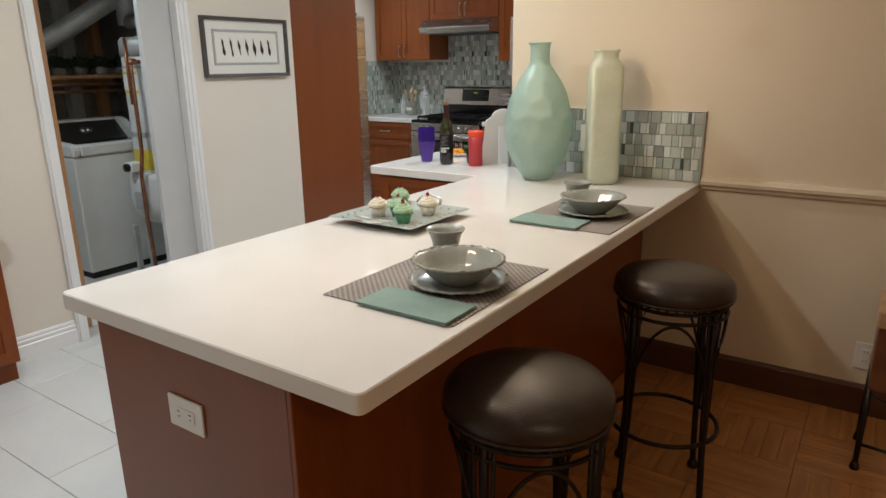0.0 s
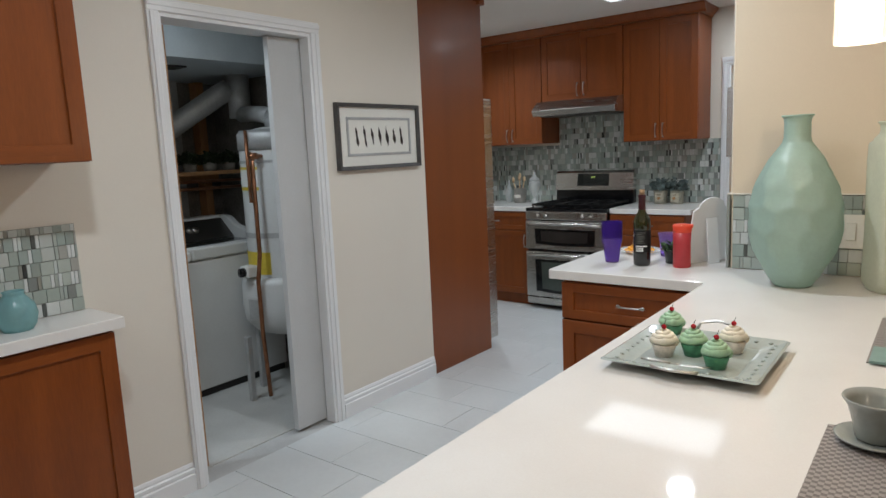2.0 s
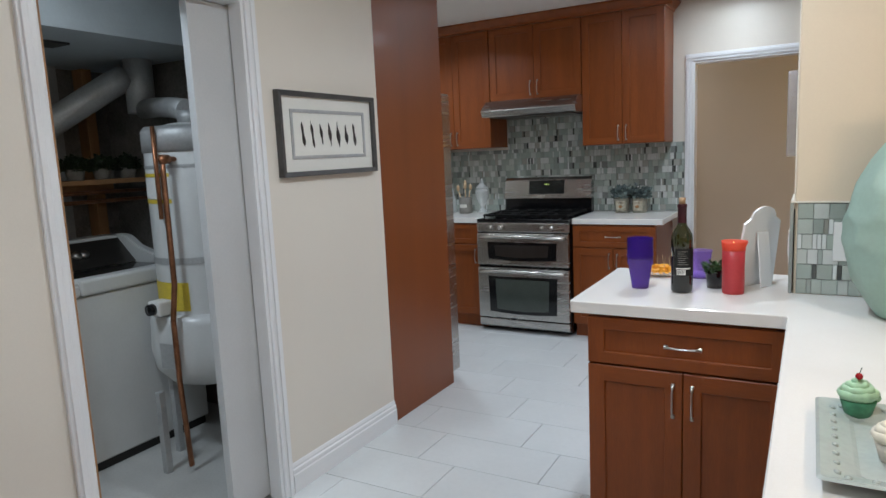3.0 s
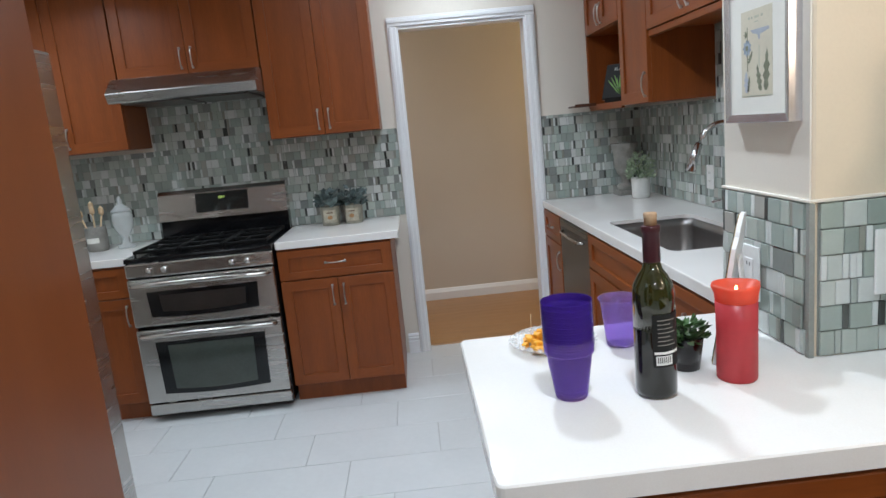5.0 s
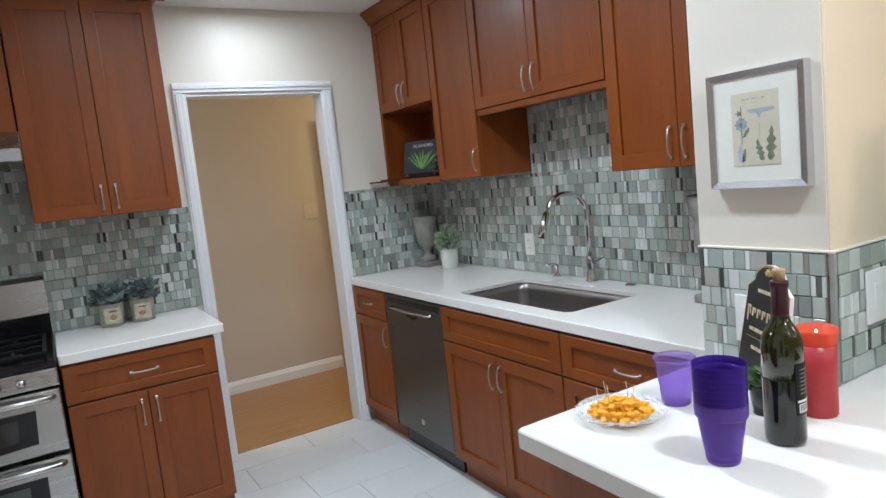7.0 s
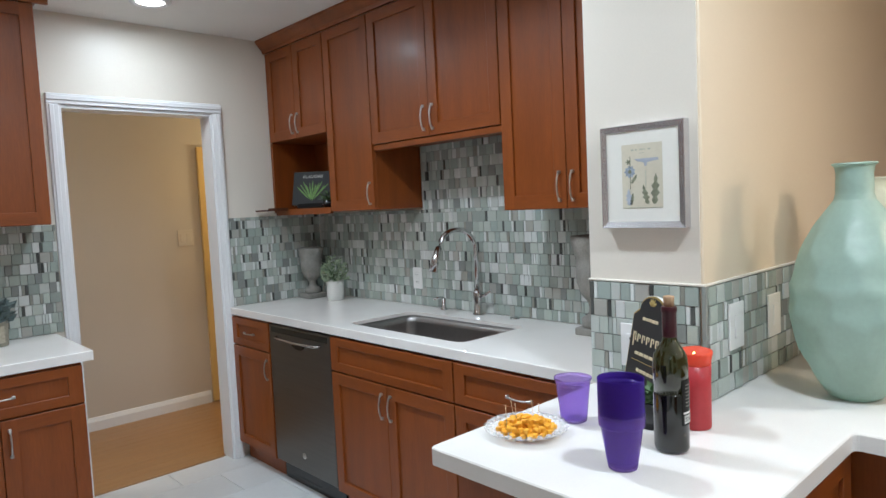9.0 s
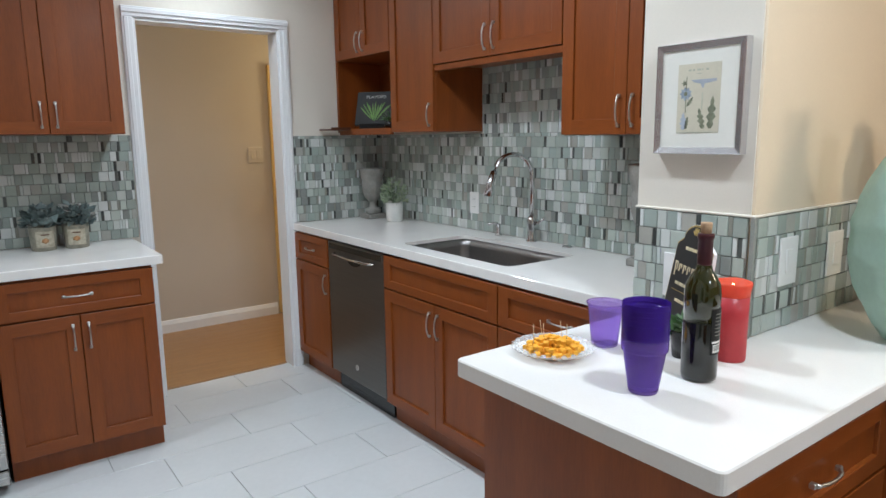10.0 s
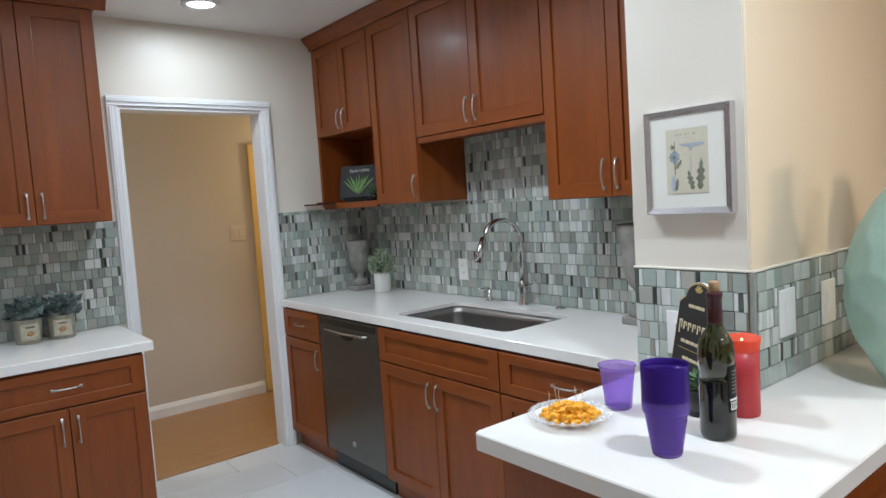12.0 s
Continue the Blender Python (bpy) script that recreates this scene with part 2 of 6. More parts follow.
LEAF_PALE = mat("pale_variegated_leaf", (0.34, 0.42, 0.28), 0.5, vary=0.3, scale=18)
LEAF_BLUE = mat("blue_grey_leaf", (0.15, 0.20, 0.195), 0.5, vary=0.35, scale=18)
# lighter copy of the deep purple, with light from behind put into it
LIT_PURPLE = mat("backlit_purple_plastic", (0.44, 0.27, 0.86), 0.16, vary=0.05, transmission=0.8, ior=1.15)
LEAF_DARK = mat("dark_clipped_leaf", (0.018, 0.035, 0.012), 0.6, vary=0.35, scale=20)
STONE = mat("grey_urn_stone", (0.28, 0.27, 0.245), 0.85, vary=0.2, scale=14, fine=150, bump=0.5)
POT_WHITE = mat("white_pot", (0.70, 0.70, 0.67), 0.5, vary=0.05, scale=12, bump=0.1)
JAR_GLASS = mat("pale_jar_glass", (0.80, 0.83, 0.83), 0.08, vary=0.03)
JAR_GLASS.node_tree.nodes["Principled BSDF"].inputs["Alpha"].default_value = 0.36
POT_TAN = mat("tan_printed_pot", (0.33, 0.315, 0.25), 0.6, vary=0.2, scale=25, bump=0.15)
FROST_GREEN = mat("mint_icing", (0.40, 0.62, 0.40), 0.32, vary=0.12, scale=40, bump=0.2)
FROST_WHITE = mat("white_icing", (0.82, 0.76, 0.62), 0.45, vary=0.06, scale=40, bump=0.2)
CHERRY_RED = mat("red_cherry", (0.40, 0.01, 0.02), 0.15)
WRAP_GREEN = mat("green_foil_wrapper", (0.09, 0.31, 0.17), 0.45, 0.2, vary=0.2, scale=40)
WRAP_WHITE = mat("speckled_paper_wrapper", (0.72, 0.66, 0.58), 0.7, vary=0.2, scale=60)
FRAME_GREY = mat("charcoal_frame", (0.075, 0.072, 0.07), 0.4, vary=0.15, scale=20)
FRAME_SILVER = mat("pewter_frame", (0.64, 0.63, 0.65), 0.26, 0.88, vary=0.05, scale=10, stretch=(1, 1, 6))
MATBOARD = mat("white_mat_board", (0.77, 0.76, 0.70), 0.8, vary=0.02)
PRINT_PAPER = mat("aged_print_paper", (0.62, 0.58, 0.46), 0.75, vary=0.05, scale=8)
POT_PRINT = mat("tan_printed_paper", (0.47, 0.43, 0.33), 0.75, vary=0.15, scale=40)
INK = mat("black_ink", (0.03, 0.03, 0.03), 0.7)
FEATHER = mat("dark_feather", (0.045, 0.032, 0.03), 0.8, vary=0.4, scale=60)
INK_BLUE = mat("blue_ink", (0.33, 0.39, 0.47), 0.7, vary=0.25, scale=60)
INK_PALE = mat("pale_blue_ink", (0.42, 0.46, 0.53), 0.7)
INK_FADED = mat("faded_green_ink", (0.46, 0.48, 0.38), 0.7)
INK_GREEN = mat("green_ink", (0.22, 0.235, 0.16), 0.7, vary=0.25, scale=60)
GOLD = mat("gold_paint", (0.50, 0.36, 0.12), 0.4, 0.4)
SIGN_CREAM = mat("cream_sign_lettering", (0.66, 0.56, 0.36), 0.55, vary=0.1)
CHALK = mat("chalkboard_black", (0.018, 0.018, 0.019), 0.5, vary=0.2)
PLASTIC = mat("white_plastic", (0.80, 0.80, 0.78), 0.3, vary=0.02)
IVORY = mat("ivory_plastic", (0.76, 0.735, 0.67), 0.35, vary=0.03)
BEIGE_PLATE = mat("beige_plastic", (0.64, 0.575, 0.485), 0.4, vary=0.03)
SLOT = mat("dark_slot", (0.03, 0.03, 0.03), 0.6)
LED = mat("yellow_green_led", (0.3, 0.5, 0.1), 0.4, emit=(0.8, 1.0, 0.2), emit_power=0.8)
LIT_PANEL = mat("lit_diffuser", (0.9, 0.9, 0.9), 0.5, emit=(0.95, 0.98, 1.0), emit_power=1.6)
LIT_SPOT = mat("lit_lens", (0.9, 0.9, 0.9), 0.5, emit=(1.0, 0.95, 0.86), emit_power=9)
SHADE = mat("glowing_opal_glass", (0.9, 0.85, 0.75), 0.4, emit=(1.0, 0.74, 0.42), emit_power=4.5)
CLEAR = mat("clear_glass", (0.95, 0.95, 0.95), 0.05, vary=0.0, ior=1.3)
CLEAR.node_tree.nodes["Principled BSDF"].inputs["Alpha"].default_value = 0.14
APPLIANCE = mat("white_appliance_enamel", (0.66, 0.67, 0.66), 0.3, vary=0.03)
COPPER = mat("aged_copper", (0.42, 0.19, 0.10), 0.4, 0.9, vary=0.25, scale=14)
GALV = mat("galvanised_duct", (0.50, 0.51, 0.51), 0.5, 0.4, vary=0.12, scale=8)
YELLOW = mat("yellow_sticker", (0.72, 0.55, 0.06), 0.5, vary=0.1)
ROUGH_WALL = mat("unfinished_dark_wall", (0.23, 0.22, 0.20), 0.9, vary=0.3, scale=5, fine=60, bump=0.4)
# even pale grey, set darker than the white casing
DOOR_GREY = mat("pale_grey_door", (0.56, 0.57, 0.57), 0.45, vary=0.04, scale=3, fine=120, bump=0.03)
PALE_BLUE = mat("pale_blue_paint", (0.50, 0.56, 0.60), 0.6, vary=0.04)
CONCRETE = mat("pale_concrete", (0.52, 0.52, 0.50), 0.7, vary=0.08, scale=4, fine=90, bump=0.15)
RAW_WOOD = mat("raw_pine", (0.44, 0.24, 0.11), 0.6, second=(0.33, 0.17, 0.07), scale=3, stretch=(8, 8, 0.8), fine=40)
# warm light on the far jamb is put into this bright yellow
LIT_HONEY = mat("lit_honey_yellow", (0.78, 0.54, 0.20), 0.4, second=(0.68, 0.45, 0.16), scale=2, stretch=(8, 8, 0.8), fine=40)
RUBBER = mat("black_rubber", (0.02, 0.02, 0.02), 0.7)


# ---- mesh helpers ----
def box(bm, x0, x1, y0, y1, z0, z1, bevel=0.0, seg=1):
    verts = [bm.verts.new((x, y, z)) for x in (x0, x1) for y in (y0, y1) for z in (z0, z1)]
    a = verts
    faces = [bm.faces.new([a[i] for i in q]) for q in ((0, 1, 3, 2), (4, 6, 7, 5), (0, 4, 5, 1), (2, 3, 7, 6), (0, 2, 6, 4), (1, 5, 7, 3))]
    if bevel:
        edges = list({e for f in faces for e in f.edges})
        bmesh.ops.bevel(bm, geom=edges, offset=bevel, segments=seg, profile=0.5, affect="EDGES")
    return bm


def solid(*boxes, bevel=0.0, seg=1):
    bm = bmesh.new()
    for b in boxes:
        box(bm, *b, bevel=bevel, seg=seg)
    return bm


def lathe(profile, n=32, bm=None, at=(0, 0, 0), wobble=None):
    """Turn (radius, height) pairs round the upright axis."""
    bm = bm or bmesh.new()
    rings = []
    for k, (r, z) in enumerate(profile):
        ring = []
        for i in range(n):
            a = 2 * math.pi * i / n
            rr = r * (wobble(a, z) if wobble else 1)
            ring.append(bm.verts.new((at[0] + rr * math.cos(a), at[1] + rr * math.sin(a), at[2] + z)))
        rings.append(ring)
    for p, q in zip(rings, rings[1:]):
        for i in range(n):
            f = bm.faces.new((p[i], p[(i + 1) % n], q[(i + 1) % n], q[i]))
            f.smooth = True
    if profile[0][0] > 1e-4:
        bm.faces.new(list(reversed(rings[0])))
    if profile[-1][0] > 1e-4:
        bm.faces.new(rings[-1])
    return bm


def tube(path, radius, n=10, bm=None, flat=1.0, closed=False):
    """Sweep a round (or flattened) section along a path."""
    bm = bm or bmesh.new()
    pts = [Vector(p) for p in path]
    rings = []
    for i, p in enumerate(pts):
        a = pts[i - 1] if (i or closed) else p
        b = pts[(i + 1) % len(pts)] if (i + 1 < len(pts) or closed) else p
        d = (b - a).normalized()
        u = d.cross(Vector((0, 0, 1)) if abs(d.z) < 0.9 else Vector((1, 0, 0))).normalized()
        v = d.cross(u)
        r = radius[i] if isinstance(radius, (list, tuple)) else radius
        rings.append([bm.verts.new(p + u * (r * math.cos(2 * math.pi * k / n)) + v * (r * flat * math.sin(2 * math.pi * k / n))) for k in range(n)])
    pairs = list(zip(rings, rings[1:])) + ([(rings[-1], rings[0])] if closed else [])
    for p, q in pairs:
        for k in range(n):
            f = bm.faces.new((p[k], p[(k + 1) % n], q[(k + 1) % n], q[k]))
            f.smooth = True
    if not closed:
        bm.faces.new(list(reversed(rings[0])))
        bm.faces.new(rings[-1])
    return bm


def blob(r, sx=1, sy=1, sz=1, at=(0, 0, 0), bm=None, sub=2, rough=0.0):
    bm = bm or bmesh.new()
    made = bmesh.ops.create_icosphere(bm, subdivisions=sub, radius=r)["verts"]
    for v in made:
        k = 1 + rough * noise.noise(v.co * (3 / r) + Vector(at) * 9)
        v.co = Vector((v.co.x * sx * k + at[0], v.co.y * sy * k + at[1], v.co.z * sz * k + at[2]))
        for f in v.link_faces:
            f.smooth = True
    return bm


def data_of(name, bm, material):
    bmesh.ops.recalc_face_normals(bm, faces=bm.faces)
    me = bpy.data.meshes.new(name)
    bm.to_mesh(me)
    bm.free()
    me.materials.append(material)
    return me


def part(name, bm, material, parent=None, label=""):
    ob = new(name, data_of(name, bm, material))
    ob.parent = parent
    if label:
        ob["label"] = label
    return ob


def thing(name, label, category, m=None, group="", kind=""):
    ob = tagged(new(name), label, category, group, kind)
    if m is not None:
        ob.matrix_world = m
    return ob


def one(name, bm, material, label, category, m=None, group="", kind=""):
    ob = tagged(part(name, bm, material), label, category, group, kind)
    if m is not None:
        ob.matrix_world = m
    return ob


def structure(name, bm, material, label=""):
    return tagged(part(name, bm, material), label or name.replace("_", " "), "", "", "structure")


def plate_of(pts, y0, y1):
    bm = bmesh.new()
    a = [bm.verts.new((x, y0, z)) for x, z in pts]
    b = [bm.verts.new((x, y1, z)) for x, z in pts]
    for i in range(len(pts)):
        bm.faces.new((a[i], a[(i + 1) % len(pts)], b[(i + 1) % len(pts)], b[i]))
    bm.faces.new(list(reversed(a)))
    bm.faces.new(b)
    return bm


# ---- the setting ----
XL, YB, XS, YW, XE = -4.79, 7.2, -2.18, 4.28, -2.895
XK = -5.92
structure("wall_west_a", solid((XL - 0.14, XL, -1.4, 2.935, 0, CEIL)), PAINT, "cream painted wall beside the laundry doorway")
structure("wall_west_b", solid((XL - 0.14, XL, 3.735, 4.612, 0, CEIL), (XL - 0.14, XL, 2.935, 3.735, 2.063, CEIL)), PAINT, "cream painted wall over and beside the laundry doorway")
structure("wall_alcove", solid((XK - 0.12, XL - 0.14, 4.50, 4.612, 0, CEIL)), PAINT, "wall behind the refrigerator")
structure("wall_kitchen_west", solid((XK - 0.12, XK, 4.612, YB + 0.12, 0, CEIL)), PAINT, "cream kitchen side wall")
structure("wall_north", solid((XK, -3.652, YB, YB + 0.12, 0, CEIL), (-2.873, XS, YB, YB + 0.12, 0, CEIL), (-3.652, -2.873, YB, YB + 0.12, 2.043, CEIL)), PAINT, "cream painted kitchen wall with a doorway")
structure("wall_sink", solid((XS, XS + 0.16, 4.625, YB + 0.12, 0, CEIL)), PAINT, "cream wall behind the sink")
structure("wall_dining", solid((XE, 1.6, YW, 4.625, 0, CEIL), bevel=0.004), PAINT_DINING, "warm cream wall between kitchen and dining room")
structure("pier_face", solid((XE - 0.004, XE - 0.0005, YW + 0.006, 4.621, 1.2, CEIL)), PAINT, "cream painted end of the dividing wall")
structure("wall_east", solid((1.5, 1.62, -1.4, YW, 0, CEIL)), PAINT_DINING, "warm cream dining room wall")
structure("wall_south", solid((XL - 0.14, 1.62, -1.52, -1.4, 0, CEIL)), PAINT_DINING, "warm cream end wall")
cx0, cx1, cy0, cy1 = PANEL
structure("ceiling", solid((XK - 0.12, cx0, -1.52, YB + 0.12, CEIL, CEIL + 0.1), (cx1, 1.62, -1.52, YB + 0.12, CEIL, CEIL + 0.1),
                           (cx0, cx1, -1.52, cy0, CEIL, CEIL + 0.1), (cx0, cx1, cy1, YB + 0.12, CEIL, CEIL + 0.1)), CEILING, "off-white painted ceiling")
# laundry room
structure("laundry_wall_back", solid((-6.82, -6.7, 1.4, 4.5, 0, CEIL)), ROUGH_WALL, "dark unfinished laundry wall")
structure("laundry_wall_side", solid((-6.82, XL - 0.14, 1.3, 1.4, 0, CEIL)), ROUGH_WALL, "dark unfinished laundry side wall")
structure("laundry_wall_end", solid((-6.7, XK - 0.12, 4.42, 4.5, 0, CEIL), (XK - 0.12, XL - 0.14, 4.42, 4.498, 0, CEIL)), ROUGH_WALL, "dark unfinished laundry end wall")
structure("laundry_ceiling", solid((-6.82, XL - 0.14, 1.3, 4.5, CEIL, CEIL + 0.1)), PALE_BLUE, "pale blue laundry ceiling")
structure("laundry_soffit", solid((-6.7, -5.6, 1.4, 4.42, 2.03, CEIL)), PALE_BLUE, "pale blue lowered laundry ceiling")
structure("laundry_floor", solid((-6.82, XL - 0.14, 1.3, 4.5, -0.08, 0.0)), CONCRETE, "pale concrete laundry floor")
# hall
structure("hall_wall_back", solid((-6.2, -0.5, 8.47, 8.59, 0, 2.45)), HALL_PAINT, "beige hall wall")
structure("hall_wall_end", solid((-6.3, -6.2, YB + 0.12, 8.59, 0, 2.45)), HALL_PAINT, "beige hall end wall")
structure("hall_wall_east", solid((-0.5, -0.4, YB + 0.02, 8.59, 0, 2.45), (XS + 0.16, -0.5, YB + 0.02, YB + 0.12, 0, 2.45)), HALL_PAINT, "beige walls at the hall end")
structure("hall_ceiling", solid((-6.3, -0.4, YB + 0.12, 8.59, 2.45, 2.53)), CEILING, "hall ceiling")


def moulding(name, run, section, material, label, m):
    """A strip with the given (out, up) section, run along its local x."""
    bm = bmesh.new()
    ends = [[bm.verts.new((x, -o, u)) for o, u in section] for x in run]
    n = len(section)
    for i in range(n):
        bm.faces.new((ends[0][i], ends[0][(i + 1) % n], ends[1][(i + 1) % n], ends[1][i]))
    bm.faces.new(ends[0])
    bm.faces.new(list(reversed(ends[1])))
    ob = structure(name, bm, material, label)
    ob.matrix_world = m
    return ob


BASE = [(0, 0), (0.016, 0), (0.016, 0.078), (0.011, 0.084), (0.013, 0.09), (0.013, 0.102), (0.007, 0.108), (0.008, 0.116), (0.004, 0.126), (0, 0.131)]
WOODBASE = [(0, 0), (0.018, 0), (0.018, 0.115), (0.008, 0.13), (0, 0.13)]
RAIL = [(0, 0), (0.014, 0), (0.02, 0.012), (0.032, 0.022), (0.034, 0.036), (0.024, 0.048), (0, 0.052)]
EASTWARD = lambda x, y, z: pose(x, y, z, 0, 0, 90)
moulding("baseboard_a", (0, 0.36), BASE, WHITE, "white painted baseboard", EASTWARD(XL, 2.516, 0))
moulding("baseboard_b", (0, 0.815), BASE, WHITE, "white painted baseboard", EASTWARD(XL, 3.795, 0))
moulding("baseboard_hall", (0, 3.69), [(0, 0), (0.016, 0), (0.016, 0.066), (0.009, 0.084), (0.006, 0.094), (0, 0.097)], WHITE, "white hall baseboard", pose(-6.15, 8.47, 0))
moulding("baseboard_dining", (0, 3.72), WOODBASE, DARK_BASE, "dark stained wooden baseboard", pose(-2.22, YW, 0))
moulding("chair_rail", (0, 3.44), RAIL, PAINT_DINING, "cream painted chair rail", pose(-1.94, YW, 0.89))
moulding("baseboard_stub", (0, 0.07), BASE, WHITE, "white painted baseboard block", pose(-3.782, YB - 0.001, 0))


def casing(name, w, h, m, label):
    """A door casing with a stepped face round an opening w wide and h high."""
    g = thing(name, label, "", m, kind="structure")
    for x0, x1 in ((-0.058, -0.003), (w + 0.003, w + 0.058)):
        part("jamb_casing", solid((x0, x1, -0.016, 0, 0, h + 0.004), (x0 + (0.010 if x0 < 0 else 0.022), x1 - (0.022 if x0 < 0 else 0.010), -0.023, -0.016, 0, h + 0.004), bevel=0.003), WHITE, g)
    part("head_casing", solid((-0.058, w + 0.058, -0.016, 0, h + 0.004, h + 0.058), (-0.058, w + 0.058, -0.023, -0.016, h + 0.024, h + 0.048), bevel=0.003), WHITE, g)
    return g


c = casing("door_casing_1", 0.779, 2.043, pose(-3.652, YB - 0.0005, 0), "white painted casing round the hall doorway")
part("jamb", solid((-0.003, 0.010, -0.004, 0.125, 0, 2.043), (0.769, 0.782, -0.004, 0.125, 0, 2.043), (0.010, 0.769, -0.004, 0.125, 2.031, 2.045)), WHITE, c)
c = casing("door_casing_2", 0.80, 2.063, EASTWARD(XL + 0.0005, 2.935, 0), "white painted casing round the laundry doorway")
part("jamb", solid((-0.003, 0.008, -0.004, 0.145, 0, 2.063), (0.789, 0.803, -0.004, 0.06, 0, 2.063), (0.789, 0.803, 0.105, 0.145, 0, 2.063), (0.008, 0.789, -0.004, 0.145, 2.050, 2.066)), WHITE, c)
part("raw_edge", solid((-0.004, 0.105, 0.147, 0.185, 0, 2.05), bevel=0.002), RAW_WOOD, c, "unpainted wooden jamb edge")
one("pocket_door", solid((-4.895, -4.858, 3.53, 3.735, 0.012, 2.045), bevel=0.002), DOOR_GREY, "pale grey sliding pocket door pushed nearly open", "door")


# ---- cabinets: local x runs along the front, the front faces local -y ----
def shaker(w, h, stile=0.058):
    """A frame-and-panel front, w by h, its face at y = -0.02, lower left at the origin, in one moulded piece."""
    rail = 0.042 if h < 0.2 else stile
    bm = bmesh.new()
    steps = ((0.0015, 0.0015, 0.0), (0.0015, 0.0015, -0.0182), (0.0033, 0.0033, -0.02), (stile - 0.002, rail - 0.002, -0.02), (stile, rail, -0.0185), (stile, rail, -0.0105))
    rings = [[bm.verts.new(p) for p in ((i, y, j), (w - i, y, j), (w - i, y, h - j), (i, y, h - j))] for i, j, y in steps]
    for n, (p, q) in enumerate(zip(rings, rings[1:])):
        if n == 2:
            # stiles run the full height, rails stand between them
            xa, xb = stile - 0.002, w - stile + 0.002
            ba, bb, ta, tb = (bm.verts.new((x, -0.02, p[k].co.z)) for x, k in ((xa, 0), (xb, 0), (xa, 2), (xb, 2)))
            bm.faces.new((p[0], ba, q[0], q[3], ta, p[3]))
            bm.faces.new((bb, p[1], p[2], tb, q[2], q[1]))
            bm.faces.new((ba, bb, q[1], q[0])).material_index = 1
            bm.faces.new((q[3], q[2], tb, ta)).material_index = 1
            continue
        for k in range(4):
            bm.faces.new((p[k], p[(k + 1) % 4], q[(k + 1) % 4], q[k]))
    bm.faces.new(rings[-1])
    bm.faces.new(list(reversed(rings[0])))
    return bm


def pull_bm(length=0.106):
    """A bowed bar pull along local z, standing off the front."""
    bm = bmesh.new()
    path = []
    for i in range(13):
        s = i / 12
        path.append((0, -0.008 - 0.014 * math.sin(math.pi * s) ** 0.6, (s - 0.5) * length))
    rad = [0.0056 - 0.0018 * math.sin(math.pi * i / 12) for i in range(13)]
    tube(path, rad, 8, bm, flat=0.8)
    for z in (-length / 2, length / 2):
        box(bm, -0.006, 0.006, -0.012, 0.001, z - 0.006, z + 0.006, bevel=0.002)
    return bm


PULL = data_of("pull", pull_bm(), NICKEL)


def put_pull(parent, x, z, flat):
    ob = new("handle", PULL)
    ob.parent = parent
    ob.matrix_local = pose(x, -0.02, z, 0, 90 if flat else 0, 0)
    return ob


def front(parent, kind, x, z, w, h, pulls):
    ob = part(kind, shaker(w, h), CHERRY, parent)
    ob.data.materials.append(CHERRY_RAIL)
    ob.matrix_local = pose(x, 0, z)
    for px, pz, flat in pulls:
        put_pull(ob, px, pz, flat)
    return ob


def cabinet(name, label, m, w, d, z0, z1, rows, toe=0.0, side_gap=0.0, body_label=""):
    """rows: (kind, z, height, count, pull) from the base up; the body is a carcass with a dark reveal behind the fronts."""
    g = thing(name, label, "cabinet", m)
    part("body", solid((0.0, w, 0.001, d, z0 + toe, z1), bevel=0.0015), CHERRY, g)
    if toe:
        part("toe_kick", solid((0.003, w - 0.003, 0.035, d, 0.0, toe)), CHERRY, g)
    for kind, z, h, count, pull in rows:
        fw = w / count
        for i in range(count):
            if pull == "mid":
                p = [(fw / 2, h / 2, True)]
            elif pull in ("low", "high"):
                zz = 0.085 if pull == "low" else h - 0.095
                px = (fw - 0.03 if i == 0 else 0.03) if count == 2 else fw - 0.03
                p = [(px, zz, False)]
            elif pull == "high_left":
                p = [(0.03, h - 0.095, False)]
            else:
                p = []
            front(g, kind, i * fw, z, fw, h, p)
    return g


NORTH = lambda x, y: pose(x, y, 0)
SINKW = lambda x, y: pose(x, y, 0, 0, 0, -90)
WESTW = lambda x, y: pose(x, y, 0, 0, 0, 90)
TOP = 2.425
UP = lambda z0, z1, n, pull="low": [("door", z0, z1 - z0, n, pull)]
LOW = lambda n: [("drawer_front", 0.70, 0.162, 1, "mid"), ("door", 0.105, 0.590, n, "high")]
# range wall
cabinet("upper_cabinet", "cherry wood upper cabinet with two shaker doors", NORTH(XK + 0.03, 6.87), 0.69, 0.322, 1.475, TOP, UP(1.475, TOP, 2))
cabinet("hood_cabinet", "short cherry wood cabinet above the range hood", NORTH(-5.195, 6.87), 0.775, 0.322, 1.85, TOP, UP(1.85, TOP, 2))
cabinet("upper_cabinet", "cherry wood upper cabinet beside the doorway", NORTH(-4.415, 6.87), 0.615, 0.322, 1.455, TOP, UP(1.455, TOP, 2))
cabinet("base_cabinet", "cherry wood base cabinet with drawer beside the range", NORTH(XK + 0.003, 6.57), 0.712, 0.622, 0, 0.872, LOW(1), 0.1)
cabinet("base_cabinet", "cherry wood base cabinet with drawer and two doors", NORTH(-4.412, 6.57), 0.612, 0.622, 0, 0.872, LOW(2), 0.1)
